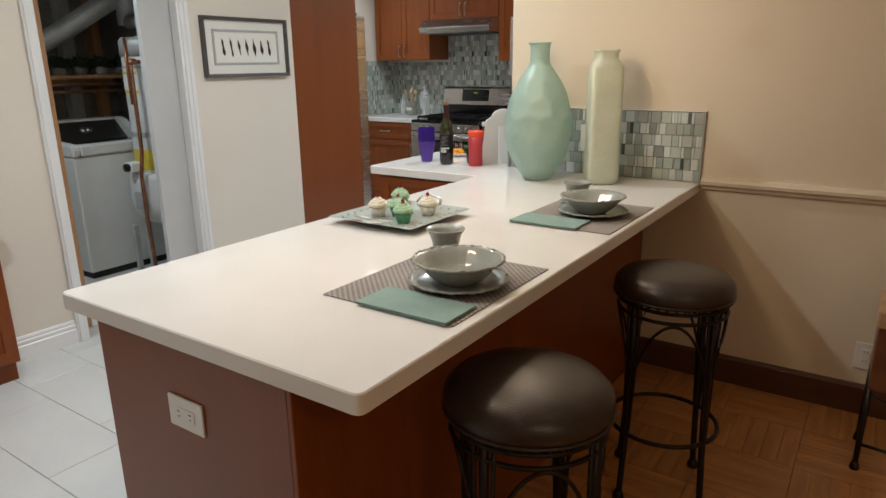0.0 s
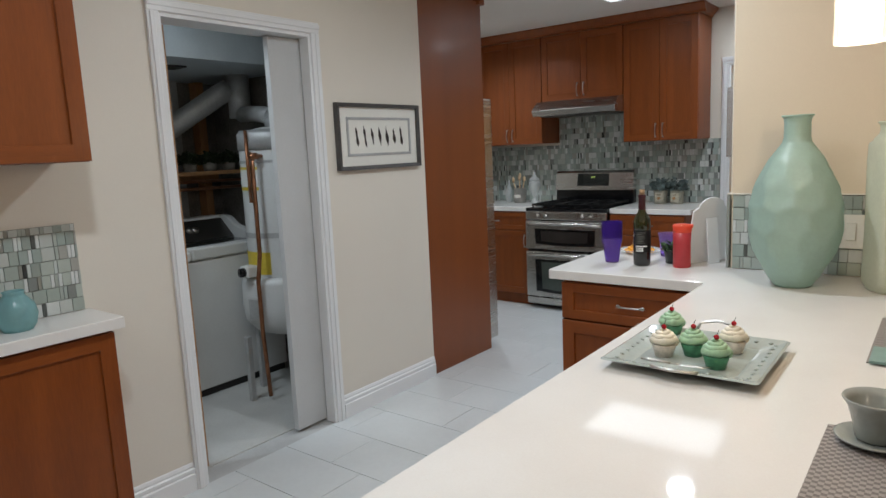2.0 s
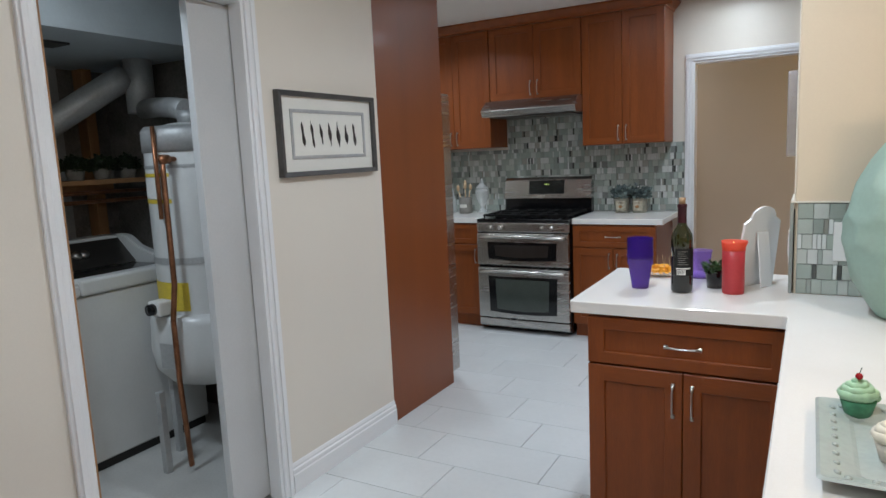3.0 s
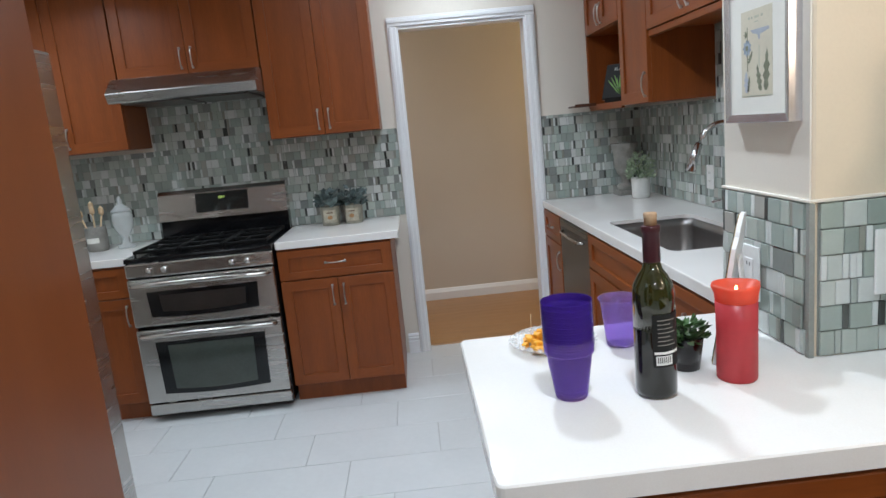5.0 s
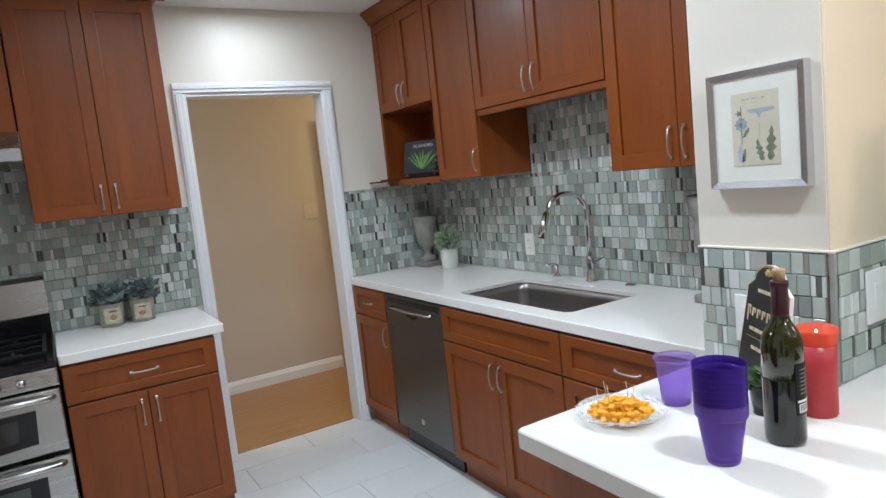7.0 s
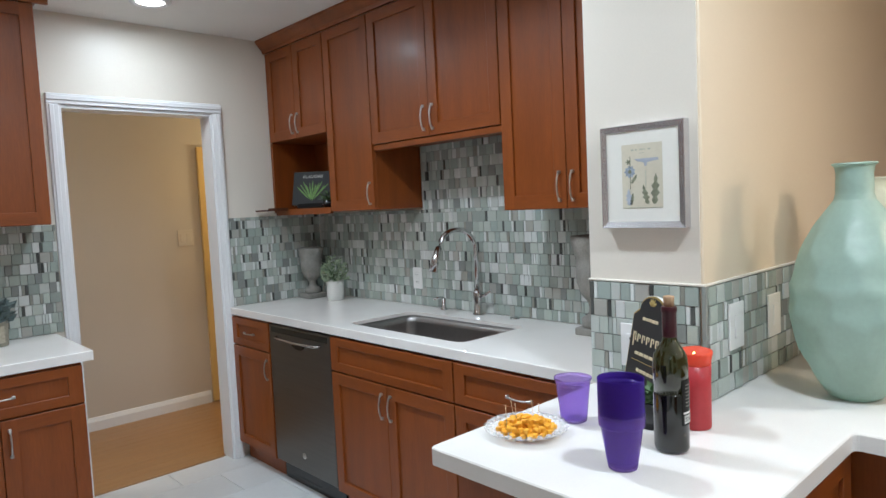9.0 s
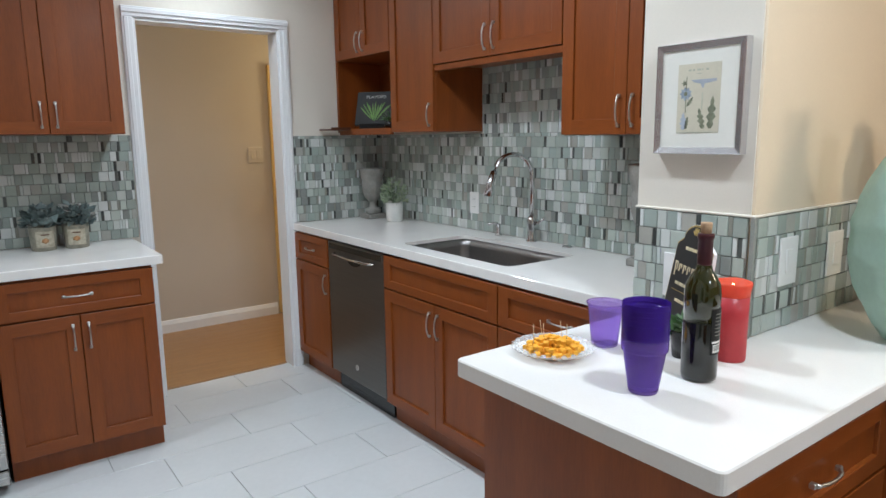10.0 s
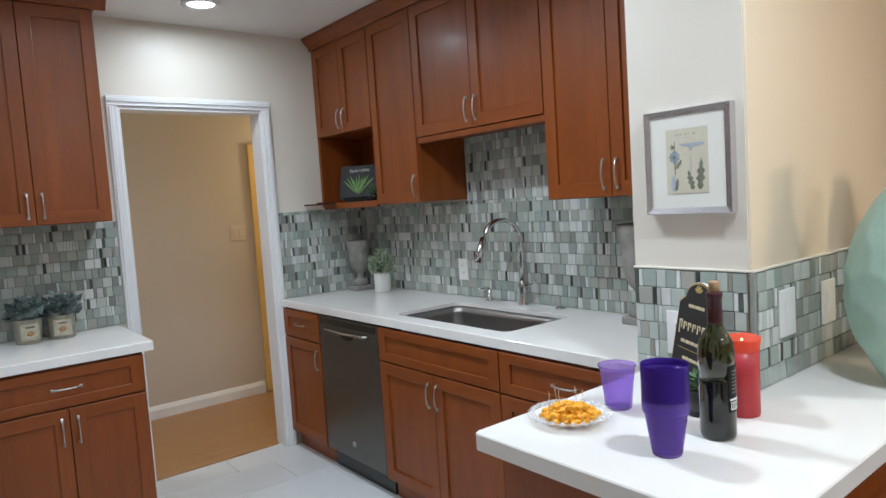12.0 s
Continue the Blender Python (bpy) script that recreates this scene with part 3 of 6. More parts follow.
# sink wall
g = cabinet("open_shelf_cabinet", "cherry wood upper cabinet with an open book shelf below", SINKW(-2.49, YB - 0.008), 0.625, 0.302, 1.885, TOP, UP(1.885, TOP, 2))
part("shelf_niche", solid((0.0, 0.018, 0, 0.302, 1.455, 1.884), (0.607, 0.625, 0, 0.302, 1.455, 1.884), (0.018, 0.607, 0, 0.302, 1.455, 1.475), (0.018, 0.607, 0.29, 0.302, 1.475, 1.884)), CHERRY, g)
part("face_edge", solid((0.0, 0.022, -0.018, 0, 1.455, 1.884), (0.022, 0.625, -0.018, 0, 1.44, 1.476), bevel=0.001), CHERRY, g)
cabinet("tall_upper_cabinet", "narrow cherry wood upper cabinet with one door", SINKW(-2.49, 6.562), 0.398, 0.302, 1.45, TOP, UP(1.45, TOP, 1))
g = cabinet("sink_upper_cabinet", "short cherry wood cabinet above the sink", SINKW(-2.49, 6.161), 0.863, 0.302, 1.775, TOP, UP(1.775, TOP, 2))
part("light_rail", solid((0.0, 0.863, -0.012, 0.02, 1.745, 1.774), bevel=0.003), CHERRY, g)
cabinet("upper_cabinet", "cherry wood upper cabinet beside the wall end", SINKW(-2.49, 5.295), 0.63, 0.302, 1.425, TOP, UP(1.425, TOP, 2))
cabinet("base_cabinet", "narrow cherry wood base cabinet with drawer", SINKW(-2.82, YB - 0.02), 0.435, 0.63, 0, 0.872, LOW(1), 0.1)
cabinet("sink_base_cabinet", "cherry wood sink base cabinet with two doors", SINKW(-2.82, 6.14), 0.84, 0.63, 0, 0.70, [("drawer_front", 0.70, 0.162, 1, ""), ("door", 0.105, 0.590, 2, "high")], 0.1)
cabinet("base_cabinet", "cherry wood base cabinet beside the sink base", SINKW(-2.82, 5.296), 0.66, 0.63, 0, 0.872, LOW(1), 0.1)
# island leg and peninsula
cabinet("island_cabinet", "cherry wood base cabinet under the short counter leg", NORTH(-3.51, 3.97), 0.628, 0.61, 0, 0.872, LOW(2), 0.1)
one("corner_filler", solid((-2.8815, -2.8315, 3.972, 3.99, 0.0, 0.872), bevel=0.001), CHERRY, "narrow cherry wood filler strip at the inner corner", "filler")
CAB = LOW(2)
for y in (3.86, 2.955):
    cabinet("peninsula_cabinet", "cherry wood base cabinet under the long counter", SINKW(-2.83, y), 0.90, 0.32, 0, 0.872, CAB, 0.1)
g = thing("breakfast_bar_cabinet", "cherry stained plywood back and end of the peninsula", "cabinet")
part("end_panel", solid((-2.835, -2.175, 2.03, 2.052, 0, 0.872), bevel=0.002), VENEER, g, "smooth plain veneer end panel")
part("back_panel", solid((-2.5, -2.18, 2.054, YW - 0.019, 0, 0.872)), CHERRY, g)
part("corner_post", solid((-2.172, -2.157, 2.026, 2.07, 0, 0.872), bevel=0.002), CHERRY, g)
part("filler", solid((-2.85, -2.5, 3.87, YW - 0.002, 0, 0.872)), CHERRY, g)
# refrigerator surround
g = thing("refrigerator_surround", "tall plain cherry veneer side panel of the refrigerator surround", "surround")
part("side_panel", solid((-4.81, XL - 0.002, 4.614, 5.292, 0, 2.44), bevel=0.002), VENEER, g)
part("over_cabinet", solid((XK + 0.01, -4.813, 4.62, 5.285, 1.86, 2.44)), VENEER, g)
part("crown", solid((XK + 0.01, XL + 0.02, 5.25, 5.315, 2.42, 2.47), (XK + 0.01, XL + 0.05, 5.24, 5.345, 2.47, 2.499), bevel=0.004), VENEER, g)
g = thing("refrigerator", "stainless steel refrigerator standing in its surround", "refrigerator")
part("body", solid((-5.75, -4.835, 4.66, 5.29, 0.03, 1.79), bevel=0.006), DARK_STEEL, g)
part("door", solid((-5.29, -4.803, 5.297, 5.41, 0.06, 1.80), bevel=0.012, seg=3), STEEL, g, "brushed steel refrigerator door")
part("door", solid((-5.75, -5.296, 5.297, 5.41, 0.06, 1.80), bevel=0.012, seg=3), STEEL, g, "brushed steel refrigerator door")
part("grille", solid((-5.74, -4.84, 5.297, 5.33, 0.02, 0.055), bevel=0.004), BLACK, g)
part("hinge", solid((-4.87, -4.828, 5.25, 5.35, 1.802, 1.82), bevel=0.004), BLACK, g)
part("handle", tube([(-5.24, 5.41, 0.75), (-5.24, 5.465, 0.78), (-5.24, 5.465, 1.5), (-5.24, 5.41, 1.53)], 0.011), NICKEL, g)
part("handle", tube([(-5.345, 5.41, 0.75), (-5.345, 5.465, 0.78), (-5.345, 5.465, 1.5), (-5.345, 5.41, 1.53)], 0.011), NICKEL, g)


def crown(name, run, m, ends=(0, 0)):
    sec = [(0.0, 0.0), (0.012, 0.0), (0.016, 0.018), (0.03, 0.03), (0.05, 0.055), (0.056, 0.06), (0.056, 0.074), (0.0, 0.074)]
    ob = moulding(name, run, sec, CHERRY, "cherry wood crown moulding", m)
    return ob


crown("crown_moulding_a", (0, 2.165), pose(XK + 0.01, 6.85, TOP))
crown("crown_moulding_b", (0, 0.34), pose(-3.802, 6.852, TOP, 0, 0, 90))
crown("crown_moulding_c", (0, 2.54), pose(-2.51, YB - 0.005, TOP, 0, 0, -90))
# low buffet on the west wall
cabinet("buffet_base_cabinet", "shallow cherry wood buffet base cabinet", WESTW(-4.56, 1.26), 1.235, 0.225, 0, 0.872, [("door", 0.105, 0.757, 2, "high")], 0.1)
cabinet("buffet_upper_cabinet", "cherry wood buffet upper cabinet", WESTW(-4.50, 1.26), 1.205, 0.285, 1.47, TOP, UP(1.47, TOP, 2))


# ---- counters ----
def slab(outline, z0, z1, hole=None, r=0.02, name="", label=""):
    """A worktop from a plan outline with rounded corners, eased edges and an optional rounded cut-out."""
    def rounded(pts, rad, n=5):
        out = []
        for i, p in enumerate(pts):
            a, b, c2 = Vector(pts[i - 1]), Vector(p), Vector(pts[(i + 1) % len(pts)])
            u, v = (a - b).normalized(), (c2 - b).normalized()
            for k in range(n + 1):
                s = k / n
                out.append((b + u * rad * (1 - s) ** 2 + v * rad * s ** 2).to_tuple())
        return out
    bm = bmesh.new()
    ring = rounded(outline, r)
    inner = rounded(hole, 0.052, 6) if hole else None
    e = 0.003
    cx = sum(p[0] for p in ring) / len(ring)
    def loop(pts, z):
        return [bm.verts.new((p[0], p[1], z)) for p in pts]
    lo, hi = loop(ring, z0), loop(ring, z1 - e)
    shrunk = []
    for i, p in enumerate(ring):
        a, c2 = Vector(ring[i - 1]), Vector(ring[(i + 1) % len(ring)])
        t = (c2 - a).normalized()
        shrunk.append((p[0] - t.y * e, p[1] + t.x * e))
    top = loop(shrunk, z1)
    n = len(ring)
    for p, q in ((lo, hi), (hi, top)):
        for i in range(n):
            bm.faces.new((p[i], p[(i + 1) % n], q[(i + 1) % n], q[i]))
    def cap(vs, hs):
        edges = [bm.edges.get((vs[i], vs[(i + 1) % len(vs)])) for i in range(len(vs))]
        if hs:
            edges += [bm.edges.get((hs[i], hs[(i + 1) % len(hs)])) or bm.edges.new((hs[i], hs[(i + 1) % len(hs)])) for i in range(len(hs))]
        bmesh.ops.triangle_fill(bm, edges=edges, use_beauty=True)
    if inner:
        a, b = loop(inner, z0), loop(inner, z1)
        m2 = len(inner)
        for i in range(m2):
            bm.faces.new((a[i], b[i], b[(i + 1) % m2], a[(i + 1) % m2]))
        cap(lo, a)
        cap(top, b)
    else:
        cap(lo, None)
        cap(top, None)
    return one(name, bm, QUARTZ, label, "countertop")


SINK = (-2.75, -2.35, 5.335, 6.11)
slab([(-2.843, 4.627), (XS - 0.002, 4.627), (XS - 0.002, YB - 0.002), (-2.843, YB - 0.002)], 0.874, 0.914,
     [(SINK[0], SINK[2]), (SINK[1], SINK[2]), (SINK[1], SINK[3]), (SINK[0], SINK[3])], 0.004, "sink_countertop", "white quartz worktop with an undermount sink cut-out")
slab([(-2.901, 1.985), (-1.947, 1.985), (-1.947, YW - 0.002), (XE - 0.002, YW - 0.002), (XE - 0.002, 4.613), (-3.571, 4.613), (-3.571, 3.94), (-2.901, 3.94)], 0.874, 0.914,
     None, 0.019, "peninsula_countertop", "white quartz L-shaped breakfast bar worktop")
slab([(-4.417, 6.545), (-3.752, 6.545), (-3.752, YB - 0.002), (-4.417, YB - 0.002)], 0.874, 0.914, None, 0.015, "countertop", "short white quartz worktop beside the range")
slab([(XK + 0.002, 6.545), (-5.195, 6.545), (-5.195, YB - 0.002), (XK + 0.002, YB - 0.002)], 0.874, 0.914, None, 0.006, "countertop", "white quartz worktop in the range corner")
slab([(XL + 0.002, 1.2), (-4.515, 1.2), (-4.515, 2.525), (XL + 0.002, 2.525)], 0.874, 0.914, None, 0.006, "buffet_countertop", "shallow white quartz buffet worktop")

# ---- sink ----
g = thing("kitchen_sink", "stainless steel undermount sink with rounded corners", "sink")
x0, x1, y0, y1 = SINK
bm = bmesh.new()


def rrect(x0, x1, y0, y1, r, z, n=6):
    pts = []
    for cx, cy, a in ((x1 - r, y1 - r, 0), (x0 + r, y1 - r, 90), (x0 + r, y0 + r, 180), (x1 - r, y0 + r, 270)):
        for k in range(n + 1):
            t = radians(a + 90 * k / n)
            pts.append((cx + r * math.cos(t), cy + r * math.sin(t), z))
    return pts


rings = [[bm.verts.new(p) for p in rrect(x0 + i, x1 - i, y0 + i, y1 - i, 0.05, z)] for i, z in ((0.0006, 0.874), (0.0006, 0.897), (0.003, 0.898), (0.005, 0.86), (0.010, 0.70), (0.034, 0.672), (0.12, 0.668))]
for p, q in zip(rings, rings[1:]):
    for i in range(len(p)):
        f = bm.faces.new((p[i], p[(i + 1) % len(p)], q[(i + 1) % len(q)], q[i]))
        f.smooth = True
bm.faces.new(rings[-1])
part("basin", bm, SINK_STEEL, g)
part("drain", lathe([(0.0, 0.674), (0.03, 0.674), (0.045, 0.676), (0.045, 0.669), (0.0, 0.669)], 24, at=((x0 + x1) / 2, (y0 + y1) / 2, 0)), CHROME, g)
g = thing("faucet", "tall chrome gooseneck pull-down faucet", "faucet", pose(-2.245, 5.725, 0.9145))
part("base", lathe([(0.0, 0), (0.027, 0), (0.027, 0.006), (0.022, 0.012), (0.020, 0.075), (0.023, 0.085), (0.023, 0.105), (0.014, 0.125), (0.0, 0.13)], 24), CHROME, g)
neck = [(0, 0, 0.12), (0, 0, 0.32)] + [(-0.105 + 0.105 * math.cos(radians(a)), 0.02 * (1 - math.cos(radians(a))), 0.32 + 0.105 * math.sin(radians(a))) for a in range(15, 166, 15)]
part("neck", tube(neck, 0.0118, 14), CHROME, g)
part("spray_head", tube([neck[-1], (-0.23, 0.042, 0.29), (-0.245, 0.044, 0.235)], [0.0145, 0.018, 0.021], 12), CHROME, g)
part("lever", tube([(0.0, -0.02, 0.09), (0.0, -0.05, 0.10), (0.0, -0.09, 0.125)], [0.01, 0.007, 0.005], 8), CHROME, g)
g = thing("soap_dispenser", "chrome soap dispenser beside the sink", "dispenser", pose(-2.235, 5.98, 0.9145))
part("base", lathe([(0.0, 0), (0.02, 0), (0.019, 0.006), (0.012, 0.02), (0.011, 0.06), (0.0, 0.065)], 20), CHROME, g)
part("spout", tube([(0, 0, 0.06), (-0.02, 0, 0.07), (-0.07, 0, 0.065)], 0.006, 8), CHROME, g)
one("air_switch", lathe([(0.0, 0), (0.024, 0), (0.024, 0.005), (0.017, 0.009), (0.0, 0.009)], 24), CHROME, "small round chrome air switch", "switch", pose(-2.235, 5.50, 0.9145))

# ---- appliances ----
g = thing("dishwasher", "dark slate steel dishwasher with a pocket handle", "dishwasher")
part("body", solid((-2.80, -2.22, 6.145, 6.735, 0.10, 0.868)), BLACK, g)
part("door_panel", solid((-2.838, -2.805, 6.146, 6.734, 0.115, 0.862), bevel=0.004, seg=2), DARK_STEEL, g)
part("control_strip", solid((-2.8395, -2.8385, 6.165, 6.715, 0.822, 0.852)), BLACK_GLASS, g, "dark glass control strip")
part("handle", tube([(-2.838, 6.655, 0.800), (-2.862, 6.63, 0.799), (-2.868, 6.44, 0.796), (-2.862, 6.25, 0.799), (-2.838, 6.225, 0.800)], 0.0065, 10), STEEL, g, "slim steel bar handle")
# flat black half-rounds on the panel stand in for the pocket hollow
pk = bmesh.new()
for k, (inset, x) in enumerate(((0.0, -2.8386), (0.004, -2.8400))):
    pk.faces.new([pk.verts.new((x, 6.44 + (0.075 - inset) * math.cos(math.pi * i / 14), 0.792 - (0.038 - inset) * math.sin(math.pi * i / 14))) for i in range(15)])
part("handle_pocket", pk, BLACK, g, "flat black half-round standing in for the pocket under the handle")
part("badge", lathe([(0, 0), (0.016, 0), (0.016, 0.003), (0, 0.003)], 20), NICKEL, g).matrix_local = pose(-2.838, 6.44, 0.20, 0, -90, 0)
part("kick_plate", solid((-2.79, -2.76, 6.15, 6.73, 0.0, 0.1)), BLACK, g)

g = thing("gas_range", "stainless steel double-oven gas range with black cooktop", "range", pose(-5.19, 6.5, 0))
W = 0.768
part("body", solid((0.0, W, 0.025, 0.66, 0.03, 0.885), bevel=0.003), BLACK, g)
part("cooktop", solid((-0.001, W + 0.001, 0.0, 0.66, 0.886, 0.912), bevel=0.006, seg=2), BLACK, g)
part("control_strip", solid((0.0, W, -0.004, 0.024, 0.808, 0.884), bevel=0.008, seg=2), STEEL, g)
for kx in (0.13, 0.21, 0.56, 0.64):
    k = part("knob", lathe([(0, 0), (0.0185, 0), (0.018, 0.012), (0.015, 0.026), (0.0, 0.028)], 20), STEEL, g)
    k.matrix_local = pose(kx, -0.004, 0.846, 90, 0, 0)
def bowed(x0, x1, z0, z1, n=12, sag=0.012):
    """A window outline with a straight head, sides drawn in a little and a sagging foot."""
    foot = [(x0 + 0.008 + (x1 - x0 - 0.016) * i / n, z0 - sag * math.sin(math.pi * i / n)) for i in range(n + 1)]
    return foot + [(x1, z1), (x0, z1)]


for nm, z0, z1 in (("upper_oven_door", 0.545, 0.80), ("lower_oven_door", 0.115, 0.525)):
    d = part(nm, solid((0.003, W - 0.003, -0.012, 0.024, z0, z1), bevel=0.006, seg=2), STEEL, g)
    wz0, wz1 = z0 + 0.055, z1 - 0.07
    part("window_frame", plate_of(bowed(0.095, W - 0.095, wz0 - 0.004, wz1), -0.0155, -0.0125), BLACK, d)
    part("window_pane", plate_of(bowed(0.158, W - 0.158, wz0 + 0.022, wz1 - 0.020), -0.0185, -0.016), OVEN_GLASS if z0 < 0.3 else BROWN_GLASS, d)
    hz = z1 - 0.03
    part("handle", tube([(0.03, -0.012, hz), (0.045, -0.045, hz + 0.002), (W * 0.25, -0.056, hz + 0.007), (W / 2, -0.06, hz + 0.009), (W * 0.75, -0.056, hz + 0.007), (W - 0.045, -0.045, hz + 0.002), (W - 0.03, -0.012, hz)], 0.0135, 12), STEEL, d)
part("drawer_strip", solid((0.003, W - 0.003, -0.008, 0.024, 0.045, 0.105), bevel=0.004), STEEL, g)
part("back_riser", solid((0.0, W, 0.59, 0.66, 0.912, 1.03), bevel=0.004), BLACK, g)
bm = bmesh.new()
prof = [(0.572, 1.03), (0.598, 1.185), (0.622, 1.206), (0.66, 1.206), (0.66, 1.03)]
L = [bm.verts.new((0, y, z)) for y, z in prof]
R = [bm.verts.new((W, y, z)) for y, z in prof]
for i in range(5):
    bm.faces.new((L[i], L[(i + 1) % 5], R[(i + 1) % 5], R[i]))
bm.faces.new(L)
bm.faces.new(list(reversed(R)))
p = part("control_panel", bm, STEEL, g)
disp = part("display", solid((0.225, 0.54, -0.004, 0.0, 0.0, 0.115), bevel=0.001), BLACK_GLASS, p)
disp.matrix_local = pose(0, 0.581, 1.066, -9.5, 0, 0)
for i, dx in enumerate((0.366, 0.378, 0.392)):
    part("digit", solid((dx, dx + 0.0018, -0.0055, -0.0042, 0.074, 0.087), (dx + 0.0018, dx + 0.007, -0.0055, -0.0042, 0.0855, 0.087), (dx + 0.0052, dx + 0.007, -0.0055, -0.0042, 0.078, 0.0855)), LED, p, "glowing clock digit").matrix_local = pose(0, 0.581, 1.066, -9.5, 0, 0)


def grate(x0, x1):
    bm = bmesh.new()
    for x in (x0, x1 - 0.014):
        box(bm, x, x + 0.014, 0.06, 0.56, 0.925, 0.942, bevel=0.003)
    for y in (0.06, 0.225, 0.39, 0.546):
        box(bm, x0 + 0.014, x1 - 0.014, y, y + 0.014, 0.925, 0.942, bevel=0.003)
    xm = (x0 + x1) / 2
    for y in (0.12, 0.46):
        box(bm, xm - 0.006, xm + 0.006, y - 0.05, y + 0.05, 0.928, 0.945, bevel=0.003)
    for x in (x0 + 0.003, x1 - 0.012):
        for y in (0.065, 0.545):
            box(bm, x, x + 0.009, y, y + 0.009, 0.911, 0.926)
    return bm


for a, b in ((0.03, 0.265), (0.27, 0.50), (0.505, 0.74)):
    part("grate", grate(a, b), IRON, g, "black cast iron burner grate")
for bx, by in ((0.147, 0.15), (0.147, 0.46), (0.385, 0.31), (0.62, 0.15), (0.62, 0.46)):
    part("burner", lathe([(0, 0.912), (0.05, 0.912), (0.05, 0.918), (0.038, 0.921), (0.036, 0.93), (0, 0.931)], 20, at=(bx, by, 0)), IRON, g)

g = thing("range_hood", "stainless steel under-cabinet range hood", "range hood", pose(-5.20, 6.66, 0))
bm = bmesh.new()
prof = [(0.022, 1.715), (0.0, 1.765), (0.10, 1.845), (0.53, 1.847), (0.53, 1.715)]
L = [bm.verts.new((0.0, y, z)) for y, z in prof]
R = [bm.verts.new((0.785, y, z)) for y, z in prof]
for i in range(5):
    bm.faces.new((L[i], L[(i + 1) % 5], R[(i + 1) % 5], R[i]))
bm.faces.new(L)
bm.faces.new(list(reversed(R)))
bmesh.ops.bevel(bm, geom=bm.edges[:], offset=0.004, segments=1, affect="EDGES")
part("canopy", bm, STEEL, g)
part("filter", solid((0.06, 0.38, 0.05, 0.46, 1.708, 1.714), (0.405, 0.725, 0.05, 0.46, 1.708, 1.714)), DARK_STEEL, g)


# ---- bar: vases ----
def bumpy(a, z):
    """Shallow dents in offset rows, each with a soft ridge round it."""
    row, n = 0.082, 9
    best = 9.0
    for k in range(int(z / row) - 1, int(z / row) + 3):
        c = (a * n / (2 * math.pi) + 0.5 * (k % 2) + 0.12 * math.sin(k * 2.3)) % 1.0 - 0.5
        best = min(best, (c / 0.56) ** 2 + ((z - k * row) / (0.62 * row)) ** 2)
    fade = min(1.0, (z - 0.03) / 0.05, (0.47 - z) / 0.05)
    return 1.012 - 0.054 * max(0.0, fade) * max(0.0, 1 - best)


body = [(0.0, 0.0), (0.050, 0.0), (0.063, 0.007), (0.087, 0.04), (0.125, 0.10), (0.148, 0.165), (0.156, 0.225), (0.153, 0.285), (0.140, 0.345), (0.116, 0.405), (0.086, 0.455),
        (0.060, 0.49), (0.047, 0.508), (0.043, 0.525), (0.042, 0.575), (0.045, 0.592), (0.052, 0.597), (0.050, 0.601), (0.041, 0.596), (0.036, 0.575), (0.037, 0.53), (0.03, 0.51)]


def fine_profile(pr, k=3):
    out = []
    for (r0, z0), (r1, z1) in zip(pr, pr[1:]):
        for i in range(k):
            s = i / k
            out.append((r0 + (r1 - r0) * s, z0 + (z1 - z0) * s))
    return out + [pr[-1]]


one("glass_vase", lathe(fine_profile(body, 5), 108, wobble=lambda a, z: bumpy(a, z) if 0.03 < z < 0.47 else 1.012), VASE_GREEN, "large bulbous frosted sea-green glass vase with dimples", "vase", pose(-2.616, 4.012, 0.9145) @ Matrix.Diagonal((0.985, 0.985, 1.008, 1)))


def squared(a, z):
    """A square section with softened corners, turning round towards the mouth."""
    p = 7.0 if 0.015 < z < 0.5 else 3.2
    b = a + radians(58)
    return 1.0 / (abs(math.cos(b)) ** p + abs(math.sin(b)) ** p) ** (1 / p) * (1 + 0.010 * math.sin(z * 23 + 2 * a))


prism = [(0.0, 0.0), (0.058, 0.0), (0.066, 0.006), (0.069, 0.03), (0.068, 0.15), (0.0675, 0.30), (0.069, 0.44), (0.068, 0.492), (0.061, 0.515), (0.049, 0.529), (0.046, 0.540), (0.047, 0.556), (0.054, 0.566), (0.052, 0.569), (0.043, 0.556), (0.042, 0.535), (0.05, 0.51)]
one("glass_vase", lathe(fine_profile(prism), 84, wobble=squared), VASE_YELLOW, "tall square frosted pale yellow-green glass vase", "vase", pose(-2.326, 4.056, 0.9145))


# ---- bar: place settings ----
def wavy(amount, n):
    return lambda a, z: 1 + amount * math.sin(n * a)


def placemat(x0, x1, y0, y1):
    bm = bmesh.new()
    nx, ny = 40, 50
    grid = [[bm.verts.new((x0 + (x1 - x0) * i / nx, y0 + (y1 - y0) * j / ny, 0.9146 + 0.0022 + 0.0006 * ((i + j) % 2))) for j in range(ny + 1)] for i in range(nx + 1)]
    for i in range(nx):
        for j in range(ny):
            bm.faces.new((grid[i][j], grid[i + 1][j], grid[i + 1][j + 1], grid[i][j + 1]))
    r = bmesh.ops.extrude_face_region(bm, geom=bm.faces[:])
    for v in [v for v in r["geom"] if isinstance(v, bmesh.types.BMVert)]:
        v.co.z = 0.9146
    return one("placemat", bm, MAT_CLOTH, "woven taupe grey placemat on the bar", "placemat", group="place settings")


